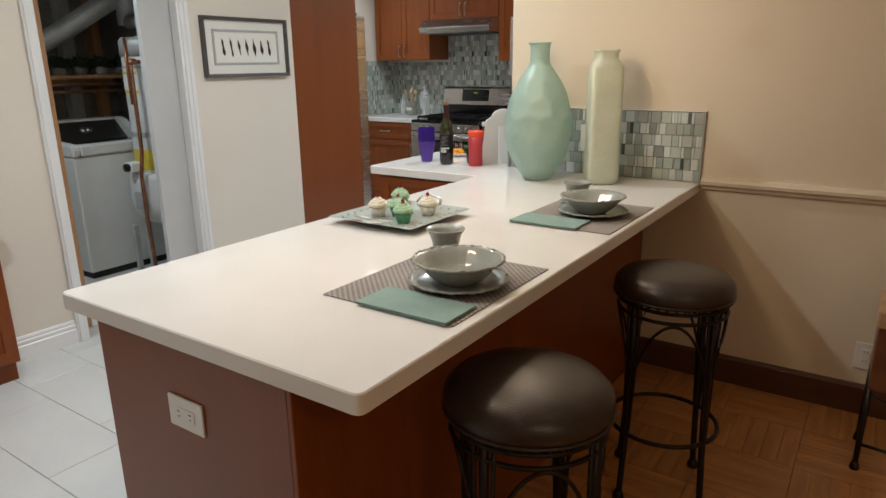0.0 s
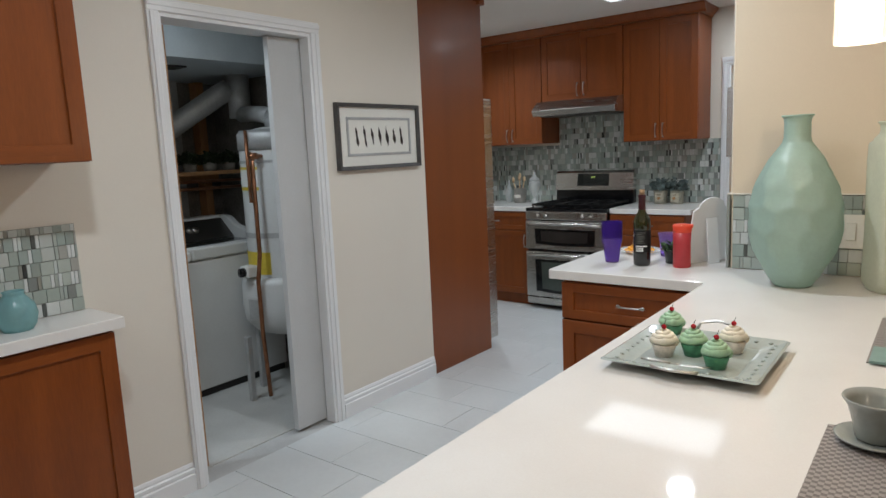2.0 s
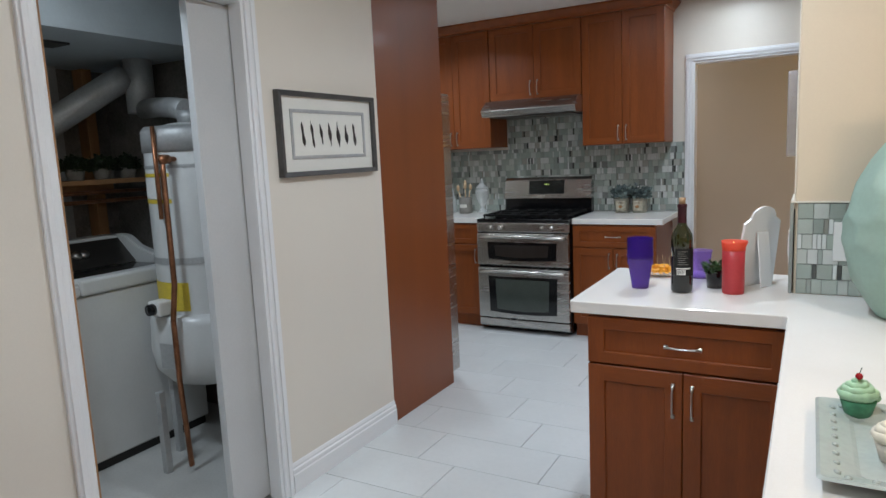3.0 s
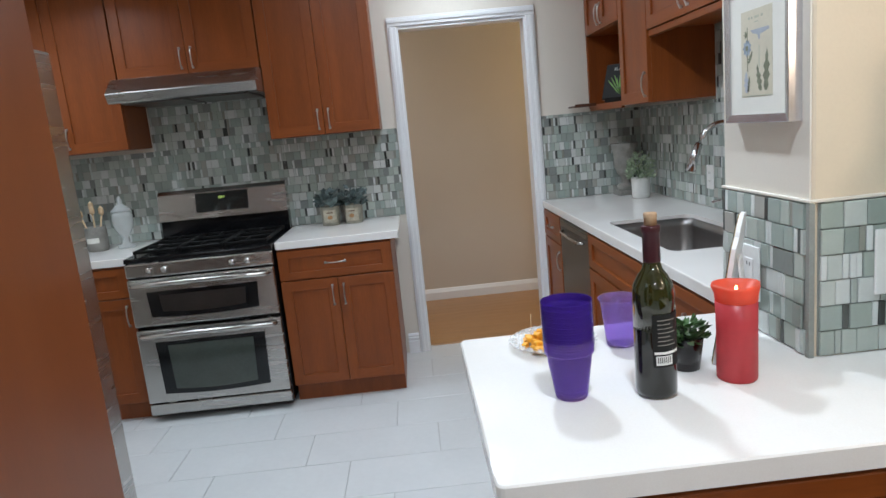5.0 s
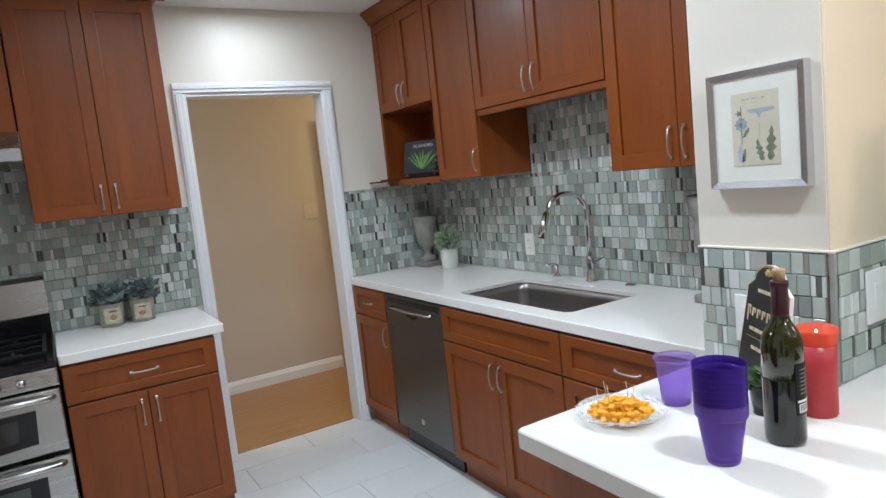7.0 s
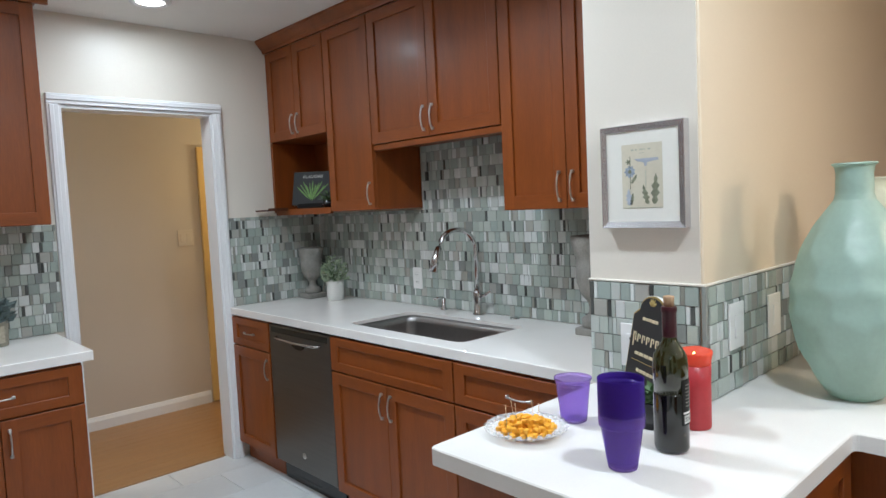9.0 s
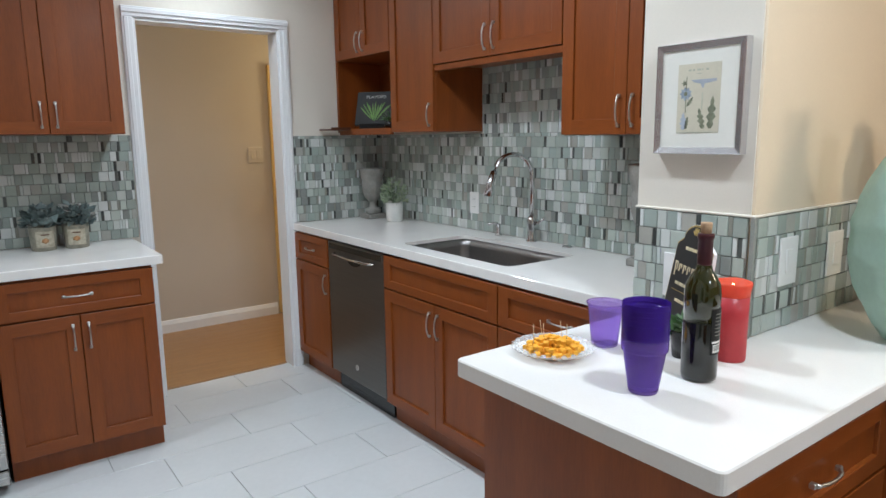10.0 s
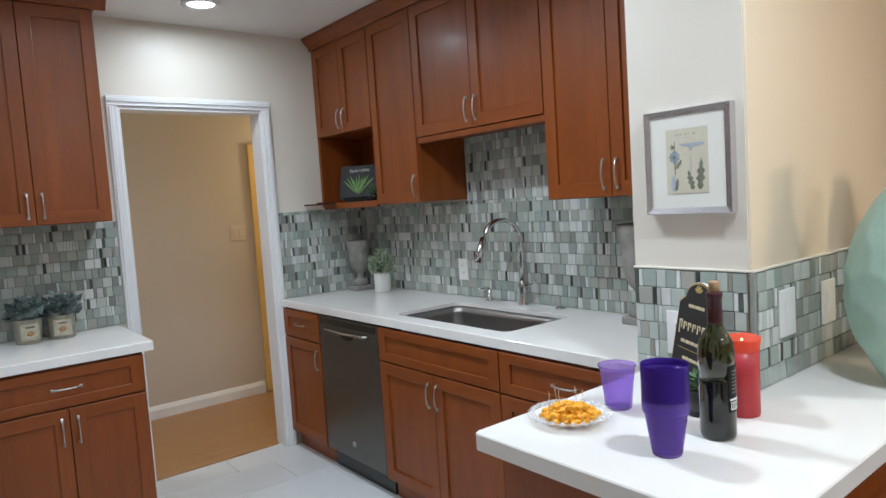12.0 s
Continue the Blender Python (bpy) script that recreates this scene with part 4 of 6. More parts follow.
def napkin(x0, x1, y0, y1):
    bm = bmesh.new()
    n = 10
    for k in range(3):
        z = 0.9185 + 0.0022 * k
        d = 0.0015 * (k % 2)
        top = [[bm.verts.new((x0 + d + (x1 - x0 - d) * i / n, y0 + d + (y1 - y0 - d) * j / 4, z + 0.0019 + 0.0007 * noise.noise((i * 0.4, j * 0.5, k)))) for j in range(5)] for i in range(n + 1)]
        fs = [bm.faces.new((top[i][j], top[i + 1][j], top[i + 1][j + 1], top[i][j + 1])) for i in range(n) for j in range(4)]
        r = bmesh.ops.extrude_face_region(bm, geom=fs)
        for v in [v for v in r["geom"] if isinstance(v, bmesh.types.BMVert)]:
            v.co.z = z
    return one("napkin", bm, TEAL_CLOTH, "folded teal cloth napkin on the placemat", "napkin", group="place settings")


PLATE = [(0.0, 0.0), (0.06, 0.0), (0.066, 0.004), (0.085, 0.009), (0.118, 0.016), (0.122, 0.0185), (0.119, 0.0205), (0.088, 0.0135), (0.068, 0.008), (0.0, 0.0065)]
BOWL = [(0.0, 0.0), (0.045, 0.0), (0.05, 0.004), (0.07, 0.02), (0.086, 0.04), (0.1, 0.052), (0.108, 0.056), (0.1055, 0.060), (0.096, 0.056), (0.082, 0.044), (0.066, 0.025), (0.045, 0.009), (0.0, 0.007)]
CUP = [(0.0, 0.0), (0.027, 0.0), (0.032, 0.004), (0.037, 0.03), (0.045, 0.060), (0.054, 0.073), (0.0525, 0.076), (0.043, 0.062), (0.034, 0.03), (0.028, 0.01), (0.0, 0.008)]
SAUCER = [(0.0, 0.0), (0.035, 0.0), (0.04, 0.003), (0.062, 0.010), (0.064, 0.0125), (0.061, 0.0135), (0.04, 0.007), (0.0, 0.006)]


def rim_relief(a, z):
    return 1 + (0.010 * math.sin(24 * a) + 0.003 * math.sin(7 * a)) * max(0.0, min(1.0, z / 0.02))


for (mx0, mx1, my0, my1), (nx0, nx1, ny0, ny1), (px, py), (cx, cy) in (
        ((-2.34, -1.975, 2.31, 2.765), (-2.228, -1.985, 2.298, 2.42), (-2.105, 2.535), (-2.262, 2.715)),
        ((-2.318, -1.965, 3.19, 3.65), (-2.312, -2.075, 3.178, 3.308), (-2.115, 3.425), (-2.235, 3.575))):
    placemat(mx0, mx1, my0, my1)
    napkin(nx0, nx1, ny0, ny1)
    for nm, prof, rim_r, rim_z, lbl, cat, z, k in (("dinner_plate", PLATE, 0.119, 0.0185, "grey-green glazed plate with a beaded scalloped rim", "plate", 0.9182, 1.0),
                                                ("soup_bowl", BOWL, 0.105, 0.058, "grey-green glazed bowl with a beaded rim on a plate", "bowl", 0.9270, 1.05)):
        g = thing(nm, lbl, cat, pose(px, py, z) @ Matrix.Diagonal((k, k, 1, 1)), "place settings")
        part("dish", lathe(prof, 72, wobble=rim_relief), CELADON, g)
        n = 192
        ring = [((rim_r + 0.0008 * math.sin(24 * t)) * math.cos(t), (rim_r + 0.0008 * math.sin(24 * t)) * math.sin(t), rim_z + 0.0012 * math.sin(12 * t)) for t in (2 * math.pi * i / n for i in range(n))]
        part("beaded_rim", tube(ring, [0.0026 + 0.0014 * math.sin(32 * 2 * math.pi * i / n) for i in range(n)], 6, closed=True), CELADON_RIM, g, "paler worn beaded rim")
    one("saucer", lathe(SAUCER, 48, wobble=rim_relief), CELADON, "small grey-green glazed saucer", "saucer", pose(cx, cy, 0.9182), "place settings")
    one("tea_cup", lathe(CUP, 40), CELADON, "grey-green glazed flared cup on its saucer", "cup", pose(cx, cy, 0.9248), "place settings")

# ---- bar: tray of cupcakes ----
g = thing("serving_tray", "square pale green glass serving tray with a raised rim", "tray", pose(-2.655, 3.022, 0.9146))
bm = bmesh.new()
rings = [[bm.verts.new(p) for p in rrect(-h, h, -h, h, r, z, 4)] for h, r, z in ((0.10, 0.012, 0.0), (0.115, 0.012, 0.004), (0.172, 0.01, 0.022), (0.1775, 0.01, 0.0245), (0.172, 0.01, 0.0275), (0.125, 0.012, 0.0135), (0.118, 0.012, 0.0105))]
for p, q in zip(rings, rings[1:]):
    for i in range(len(p)):
        bm.faces.new((p[i], p[(i + 1) % len(p)], q[(i + 1) % len(q)], q[i]))
bm.faces.new(list(reversed(rings[0])))
bm.faces.new(rings[-1])
part("dish", bm, TRAY_GLASS, g)
bead = blob(0.006, 1, 1, 0.6, sub=1)
BEAD = data_of("bead", bead, TRAY_GLASS)
for i in range(9):
    for sx, sy in ((1, 0), (-1, 0), (0, 1), (0, -1)):
        ob = new("bead", BEAD)
        s = -0.136 + 0.034 * i
        ob.location = (sx * 0.150 + (s if sx == 0 else 0), sy * 0.150 + (s if sy == 0 else 0), 0.0215)
        ob.parent = g
for s in (-1, 1):
    part("handle", tube([(s * -0.05, 0.168, 0.026), (s * -0.045, 0.185, 0.045), (0, 0.195, 0.052), (s * 0.045, 0.185, 0.045), (s * 0.05, 0.168, 0.026)] if s > 0 else
                        [(-0.05, -0.168, 0.026), (-0.045, -0.183, 0.03), (0, -0.19, 0.03), (0.045, -0.183, 0.03), (0.05, -0.168, 0.026)], 0.006, 8, flat=0.6), NICKEL, g, "silver handle")


def cupcake(x, y, green):
    g = thing("cupcake", ("mint green" if green else "white") + " frosted cupcake with a red cherry on the tray", "cupcake", pose(x, y, 0.9256), "cupcakes on the tray")
    n = 36
    part("wrapper", lathe([(0.0, 0.0), (0.021, 0.0), (0.0295, 0.03), (0.0285, 0.0315), (0.0, 0.031)], n, wobble=lambda a, z: 1 + 0.035 * math.sin(18 * a)), WRAP_GREEN if green else WRAP_WHITE, g)
    bm = bmesh.new()
    path, rad = [], []
    for i in range(64):
        s = i / 63
        a = s * 2 * math.pi * 3.7
        rr = 0.0262 * math.cos(s * 1.45)
        path.append((rr * math.cos(a), rr * math.sin(a), 0.036 + 0.029 * s))
        rad.append(0.0098 - 0.0036 * s + 0.0011 * math.sin(a * 5.3))
    tube(path, rad, 8, bm)
    lathe([(0.0, 0.03), (0.026, 0.032), (0.022, 0.045), (0.008, 0.062), (0.0, 0.064)], 16, bm)
    part("icing", bm, FROST_GREEN if green else FROST_WHITE, g)
    c = part("cherry", blob(0.0065, at=(0, 0, 0.0735)), CHERRY_RED, g)
    part("stalk", tube([(0, 0, 0.078), (0.004, 0.002, 0.09)], 0.0008, 5), LEAF_DARK, c)


for x, y, green in ((-2.724, 2.985, False), (-2.664, 3.022, True), (-2.592, 2.955, True), (-2.588, 3.092, False), (-2.765, 3.165, True)):
    cupcake(x, y, green)

g = thing("cake_knife", "small silver spreader knife lying along the tray rim", "knife", pose(-2.665, 2.888, 0.9400, 0, 2, 6))
part("blade", tube([(-0.012, 0, 0.002), (0.02, 0, 0.002), (0.06, 0.003, 0.003), (0.078, 0.006, 0.004)], [0.004, 0.008, 0.009, 0.002], 8, flat=0.12), NICKEL, g)
part("grip", tube([(-0.078, 0, 0.003), (-0.06, 0, 0.003), (-0.03, 0, 0.003), (-0.010, 0, 0.002)], [0.003, 0.0062, 0.0048, 0.0035], 8, flat=0.6), NICKEL, g, "ribbed silver grip")

# ---- short counter leg: drinks and snacks ----
TUMBLER = [(0.0, 0.0), (0.0285, 0.0), (0.0300, 0.003), (0.0340, 0.03), (0.0400, 0.07), (0.0424, 0.0860), (0.0461, 0.0880), (0.0465, 0.1), (0.0467, 0.1012), (0.0469, 0.1026), (0.0464, 0.1035), (0.0455, 0.1), (0.0448, 0.089), (0.0412, 0.0862), (0.0390, 0.07), (0.0330, 0.03), (0.029, 0.006), (0.0, 0.005)]


def ribs(a, z):
    return 1 + (0.009 * math.sin(z * 1100) if 0.055 < z < 0.08 else 0)


# the two lowest tumblers take the lighter purple that imitates light through them
for k in range(9):
    one("plastic_tumbler", lathe(fine_profile(TUMBLER, 4), 36, wobble=ribs), LIT_PURPLE if k < 2 else PURPLE, "stacked deep purple plastic tumbler", "cup", pose(-3.391, 4.222, 0.9146 + 0.0102 * k), "stack of tumblers")
OPEN_CUP = [(0.0, 0.0), (0.030, 0.0), (0.0325, 0.003), (0.0355, 0.035), (0.0405, 0.08), (0.0435, 0.102), (0.0470, 0.1062), (0.0466, 0.1085), (0.0440, 0.1075), (0.0415, 0.1), (0.0388, 0.08), (0.0338, 0.035), (0.030, 0.006), (0.0, 0.005)]
one("plastic_tumbler", lathe(fine_profile(OPEN_CUP, 3), 40), LILAC, "single translucent purple plastic tumbler", "cup", pose(-3.218, 4.465, 0.9146))

g = thing("wine_bottle", "dark green wine bottle with a red foil neck and cork", "bottle", pose(-3.2405, 4.194, 0.9146, 0, 0, 180))
part("glass_body", lathe([(0.0, 0.004), (0.030, 0.0), (0.0355, 0.004), (0.0368, 0.012), (0.0368, 0.125), (0.0366, 0.128)], 36), WINE, g, "lower part dark with wine")
part("shoulder", lathe([(0.0366, 0.1281), (0.0368, 0.185), (0.0345, 0.205), (0.026, 0.222), (0.0175, 0.234), (0.0150, 0.245), (0.0143, 0.252), (0.0, 0.252)], 36), BOTTLE, g)
part("foil", lathe([(0.0148, 0.243), (0.0152, 0.25), (0.0148, 0.298), (0.0165, 0.3), (0.0165, 0.309), (0.0145, 0.311), (0.0, 0.311)], 28), FOIL, g)
part("cork", lathe([(0.0, 0.309), (0.0105, 0.309), (0.0115, 0.330), (0.011, 0.333), (0.0, 0.333)], 18), CORK, g)


def wrap(r, a0, a1, z0, z1, n=14):
    bm = bmesh.new()
    vs = [[bm.verts.new((rr * math.cos(radians(a0 + (a1 - a0) * i / n)), rr * math.sin(radians(a0 + (a1 - a0) * i / n)), z)) for i in range(n + 1)] for rr, z in ((r, z0), (r, z1), (r - 0.0006, z1), (r - 0.0006, z0))]
    for k in range(4):
        for i in range(n):
            bm.faces.new((vs[k][i], vs[k][i + 1], vs[(k + 1) % 4][i + 1], vs[(k + 1) % 4][i]))
    return bm


lb = part("label", wrap(0.0376, 64, 194, 0.062, 0.158), LABEL_BLACK, g, "black paper label")
for i in range(7):
    part("text_bar", wrap(0.0380, 78, 132 - 9 * (i % 3), 0.102 + 0.0075 * i, 0.1035 + 0.0075 * i, 8), STONE, lb, "thin white line of writing")
part("text_bar", wrap(0.0380, 68, 146, 0.086, 0.0905, 10), LABEL_WHITE, lb, "white line")
bc = part("barcode", wrap(0.0380, 72, 118, 0.066, 0.083, 8), LABEL_WHITE, lb, "white barcode field")
for i in range(7):
    part("bar", wrap(0.0383, 76 + 5.5 * i, 78.5 + 5.5 * i, 0.070, 0.081, 2), INK, lb)

g = thing("pillar_candle", "red pillar candle with a melted flared rim, lit", "candle", pose(-3.076, 4.221, 0.9146))
part("wax_body", lathe([(0.0, 0.0), (0.034, 0.0), (0.036, 0.004), (0.036, 0.10), (0.037, 0.15)], 36, wobble=lambda a, z: 1 + 0.012 * math.sin(3 * a + z * 40)), WAX, g)
part("melted_rim", lathe([(0.037, 0.1501), (0.038, 0.163), (0.042, 0.176), (0.041, 0.182), (0.038, 0.180), (0.028, 0.166), (0.0, 0.162)], 36, wobble=lambda a, z: 1 + (0.06 * math.sin(3 * a + 1) + 0.03 * math.sin(5 * a)) * (1 if z > 0.17 else 0.2)), WAX_LIT, g, "soft red rim with the flame's glow put into its colour")
part("wick", tube([(0, 0, 0.162), (0.001, 0, 0.176)], 0.001, 6), INK, g)
part("flame", lathe([(0.0, 0.168), (0.003, 0.171), (0.0024, 0.175), (0.0, 0.179)], 12), FLAME, g)


def leaves(n, spread, height, size, seed, up=0.5, base=0.0, wide=0.45):
    """Many small pointed leaves round a point, with an uneven outline."""
    r = random.Random(seed)
    bm = bmesh.new()
    for _ in range(n):
        a, k = r.uniform(0, 2 * math.pi), r.random() ** 0.5
        p = Vector((spread * k * math.cos(a), spread * k * math.sin(a), base + height * r.random() * (1.15 - 0.5 * k)))
        d = Vector((math.cos(a + r.uniform(-0.9, 0.9)), math.sin(a + r.uniform(-0.9, 0.9)), r.uniform(-0.2, 1) * up * 2)).normalized()
        s = d.cross(Vector((r.uniform(-1, 1), r.uniform(-1, 1), 1))).normalized()
        nn = d.cross(s)
        l = size * r.uniform(0.6, 1.2)
        w = l * wide
        v = [bm.verts.new(q) for q in (p, p + d * l * 0.45 + s * w * 0.5, p + d * l - nn * l * 0.15, p + d * l * 0.45 - s * w * 0.5, p + d * l * 0.5 + nn * l * 0.08)]
        for i in range(4):
            f = bm.faces.new((v[i], v[(i + 1) % 4], v[4]))
            f.smooth = True
    return bm


def stems(n, spread, height, seed, base=0.0):
    r = random.Random(seed)
    bm = bmesh.new()
    for _ in range(n):
        a = r.uniform(0, 2 * math.pi)
        e = (spread * math.cos(a), spread * math.sin(a), base + height * r.uniform(0.6, 1))
        tube([(0.006 * math.cos(a), 0.006 * math.sin(a), base - 0.02), (e[0] * 0.4, e[1] * 0.4, base + (e[2] - base) * 0.5), e], 0.0013, 5, bm)
    return bm


g = thing("small_potted_plant", "small green plant in a glossy black pot", "plant", pose(-3.143, 4.294, 0.9146))
part("pot", lathe([(0.0, 0.0), (0.026, 0.0), (0.034, 0.062), (0.0345, 0.066), (0.032, 0.066), (0.03, 0.058), (0.0, 0.056)], 28), BLACK, g)
part("foliage", leaves(110, 0.032, 0.04, 0.026, 3, base=0.055, wide=0.6), LEAF, g)
part("stems", stems(9, 0.025, 0.035, 3, 0.06), LEAF_DARK, g)

SIGN_AT = pose(-3.028, 4.385, 0.9146) @ pose(0, 0, 0, 0, 0, -122) @ pose(0, 0, 0, -9, 0, 0)
# easel sign, seen white from behind
g = thing("easel_sign", "black arched easel sign with gold border and lettering, white back", "sign", SIGN_AT)


def arch(w, h, top, n=14):
    pts = [(-w / 2, 0), (w / 2, 0), (w * 0.43, h * 0.8), (w * 0.36, h * 0.83)]
    for i in range(n + 1):
        a = math.pi * i / n
        pts.append((w * 0.29 * math.cos(a), h * 0.86 + top * math.sin(a)))
    return pts + [(-w * 0.36, h * 0.83), (-w * 0.43, h * 0.8)]


part("board", plate_of(arch(0.224, 0.292, 0.0395), -0.0043, 0.004), WHITE, g)
part("border", plate_of(arch(0.222, 0.291, 0.039), -0.0056, -0.0044), GOLD, g)
fc = part("face", plate_of([(x * 0.955, 0.004 + z * 0.97) for x, z in arch(0.222, 0.291, 0.039)], -0.0072, -0.006), CHALK, g, "black sign face")
for i, (hh, up) in enumerate(((0.034, 0.004), (0.020, 0.0), (0.021, 0.0), (0.020, 0.0), (0.022, 0.0), (0.020, 0.0), (0.021, 0.0))):
    x = -0.080 + 0.0232 * i
    part("text_bar", solid((x, x + 0.005, -0.0086, -0.0076, 0.182 - hh, 0.182 + up), (x + 0.005, x + 0.015, -0.0086, -0.0076, 0.178 + up, 0.182 + up), (x + 0.0115, x + 0.015, -0.0086, -0.0076, 0.182 - hh * 0.55, 0.178 + up)), SIGN_CREAM, fc, "cream shape of one large letter")
for z, w in ((0.222, 0.040), (0.128, 0.062), (0.085, 0.045)):
    for i in range(5):
        x = -w + 2 * w * i / 5
        part("text_bar", solid((x, x + w * 0.33, -0.0086, -0.0076, z, z + 0.008)), SIGN_CREAM, fc)
part("rule", solid((-0.075, 0.075, -0.0086, -0.0076, 0.112, 0.1135)), GOLD, fc)
for i in range(5):
    a = radians(30 + 30 * i)
    part("sunburst_petal", blob(0.011, 0.35, 0.1, 1, sub=1), GOLD, fc).matrix_local = pose(0.012 * math.cos(a), -0.0078, 0.262 + 0.012 * math.sin(a), 0, 90 - math.degrees(a), 0)
part("strut", solid((-0.03, 0.03, 0.0, 0.005, -0.197, 0.0), bevel=0.001), WHITE, g).matrix_local = pose(0, 0.0045, 0.2, 14, 0, 0)

# cheese plate
g = thing("crystal_plate", "round cut crystal plate under cheese cubes", "plate", pose(-3.366, 4.496, 0.9146))
part("plate", lathe([(0.0, 0.0), (0.05, 0.0), (0.056, 0.004), (0.094, 0.016), (0.099, 0.020), (0.095, 0.0215), (0.056, 0.009), (0.0, 0.007)], 72, wobble=lambda a, z: 1 + 0.028 * math.sin(24 * a) * min(1, z / 0.01)), CRYSTAL, g)
KNOB = data_of("rim_bead", blob(0.0075, 1, 1, 0.7, sub=1), CRYSTAL)
for i in range(24):
    ob = new("rim_bead", KNOB)
    a = 2 * math.pi * i / 24
    ob.location = (0.088 * math.cos(a), 0.088 * math.sin(a), 0.020)
    ob.parent = g
CUBE = data_of("cheese_cube", solid((-0.0072, 0.0072, -0.006, 0.006, -0.0055, 0.0055), bevel=0.0013), CHEESE)
rc = random.Random(5)
for i in range(150):
    lay = 0 if i < 76 else 1 if i < 126 else 2
    rr = (0.067, 0.056, 0.036)[lay] * rc.random() ** 0.5
    a = rc.uniform(0, 2 * math.pi)
    ob = tagged(new("cheese_cube", CUBE), "orange cheese cube piled on the crystal plate", "cheese", "cheese cubes")
    ob.matrix_world = pose(-3.366 + rr * math.cos(a), 4.496 + rr * math.sin(a), 0.929 + 0.0095 * lay, rc.uniform(-14, 14), rc.uniform(-14, 14), rc.uniform(0, 90))
for i, (dx, dy) in enumerate(((0.0, 0.035), (0.03, 0.0), (-0.02, 0.01), (-0.045, 0.02), (0.012, -0.03))):
    one("toothpick", tube([(0, 0, -0.012), (0.003 * (i - 2), 0.004, 0.04)], 0.0009, 5), TOOTHPICK, "wooden toothpick stuck in a cheese cube", "toothpick", pose(-3.366 + dx, 4.496 + dy, 0.949), "toothpicks")


# ---- wall plates ----
def wall_plate(m, w, h, kind, label, material=PLASTIC):
    g = thing("wall_" + kind, label, kind, m)
    part("cover", solid((-w / 2, w / 2, -0.006, 0, -h / 2, h / 2), bevel=0.0025, seg=2), material, g)
    if kind == "switch":
        n = 2 if w > 0.11 else 1
        for i in range(n):
            x = (i - (n - 1) / 2) * 0.046
            part("rocker", solid((x - 0.0165, x + 0.0165, -0.0095, -0.0055, -0.033, 0.033), bevel=0.002), material, g)
    else:
        big, small = (w, h) if w > h else (h, w)
        face = part("face", solid((-0.033, 0.033, -0.0085, -0.0055, -0.0165, 0.0165) if w > h else (-0.0165, 0.0165, -0.0085, -0.0055, -0.033, 0.033), bevel=0.0015), material, g)
        for s in (-1, 1):
            for t in (-1, 1):
                if w > h:
                    part("slot", solid((s * 0.02 - 0.004, s * 0.02 + 0.004, -0.0092, -0.0084, t * 0.006 - 0.001, t * 0.006 + 0.001)), SLOT, face)
                else:
                    part("slot", solid((t * 0.006 - 0.001, t * 0.006 + 0.001, -0.0092, -0.0084, s * 0.02 - 0.004, s * 0.02 + 0.004)), SLOT, face)
    return g


wall_plate(pose(-2.737, YW - 0.0118, 1.095), 0.092, 0.128, "switch", "white rocker switch on the mosaic")
wall_plate(pose(-2.467, YW - 0.0118, 1.085), 0.092, 0.128, "switch", "ivory rocker switch on the mosaic", IVORY)
wall_plate(pose(XE - 0.0158, 4.478, 1.045, 0, 0, -90), 0.075, 0.122, "outlet", "white outlet on the mosaic wall end")
wall_plate(pose(XS - 0.0118, 6.225, 1.065, 0, 0, -90), 0.075, 0.118, "outlet", "white outlet on the sink backsplash")
wall_plate(pose(-2.505, 2.0295, 0.685), 0.122, 0.078, "outlet", "white outlet set sideways in the peninsula end")
wall_plate(pose(-1.235, YW - 0.0005, 0.255), 0.075, 0.115, "outlet", "ivory outlet above the dark baseboard", IVORY)
wall_plate(pose(-2.57, 8.469, 1.30), 0.118, 0.12, "switch", "beige double switch on the hall wall", BEIGE_PLATE)


# ---- pictures ----
def frame_bar(w, h, bar, depth, k):
    """One mitred side of a picture frame, its face falling a little towards the picture."""
    bm = bmesh.new()
    signs = ((-1, -1), (1, -1), (1, 1), (-1, 1))
    ends = []
    for sx, sz in (signs[k], signs[(k + 1) % 4]):
        ox, oz, ix, iz = sx * w / 2, sz * h / 2, sx * (w / 2 - bar), sz * (h / 2 - bar)
        ends.append([bm.verts.new(p) for p in ((ox, 0, oz), (ox, -depth + 0.0015, oz), (ox - sx * 0.0015, -depth, oz - sz * 0.0015), (ix, -depth + 0.0045, iz), (ix, -0.001, iz))])
    a, b = ends
    for i in range(5):
        bm.faces.new((a[i], a[(i + 1) % 5], b[(i + 1) % 5], b[i]))
    bm.faces.new(a)
    bm.faces.new(list(reversed(b)))
    bmesh.ops.recalc_face_normals(bm, faces=bm.faces[:])
    return bm


def picture(m, w, h, bar, depth, label, frame_mat, mat_at=0.012):
    g = thing("framed_picture", label, "picture", m)
    for k, nm in enumerate(("frame_rail", "frame_stile", "frame_rail", "frame_stile")):
        part(nm, frame_bar(w, h, bar, depth, k), frame_mat, g)
    part("mat_board", solid((-w / 2 + bar, w / 2 - bar, -mat_at, -0.002, -h / 2 + bar, h / 2 - bar)), MATBOARD, g)
    return g


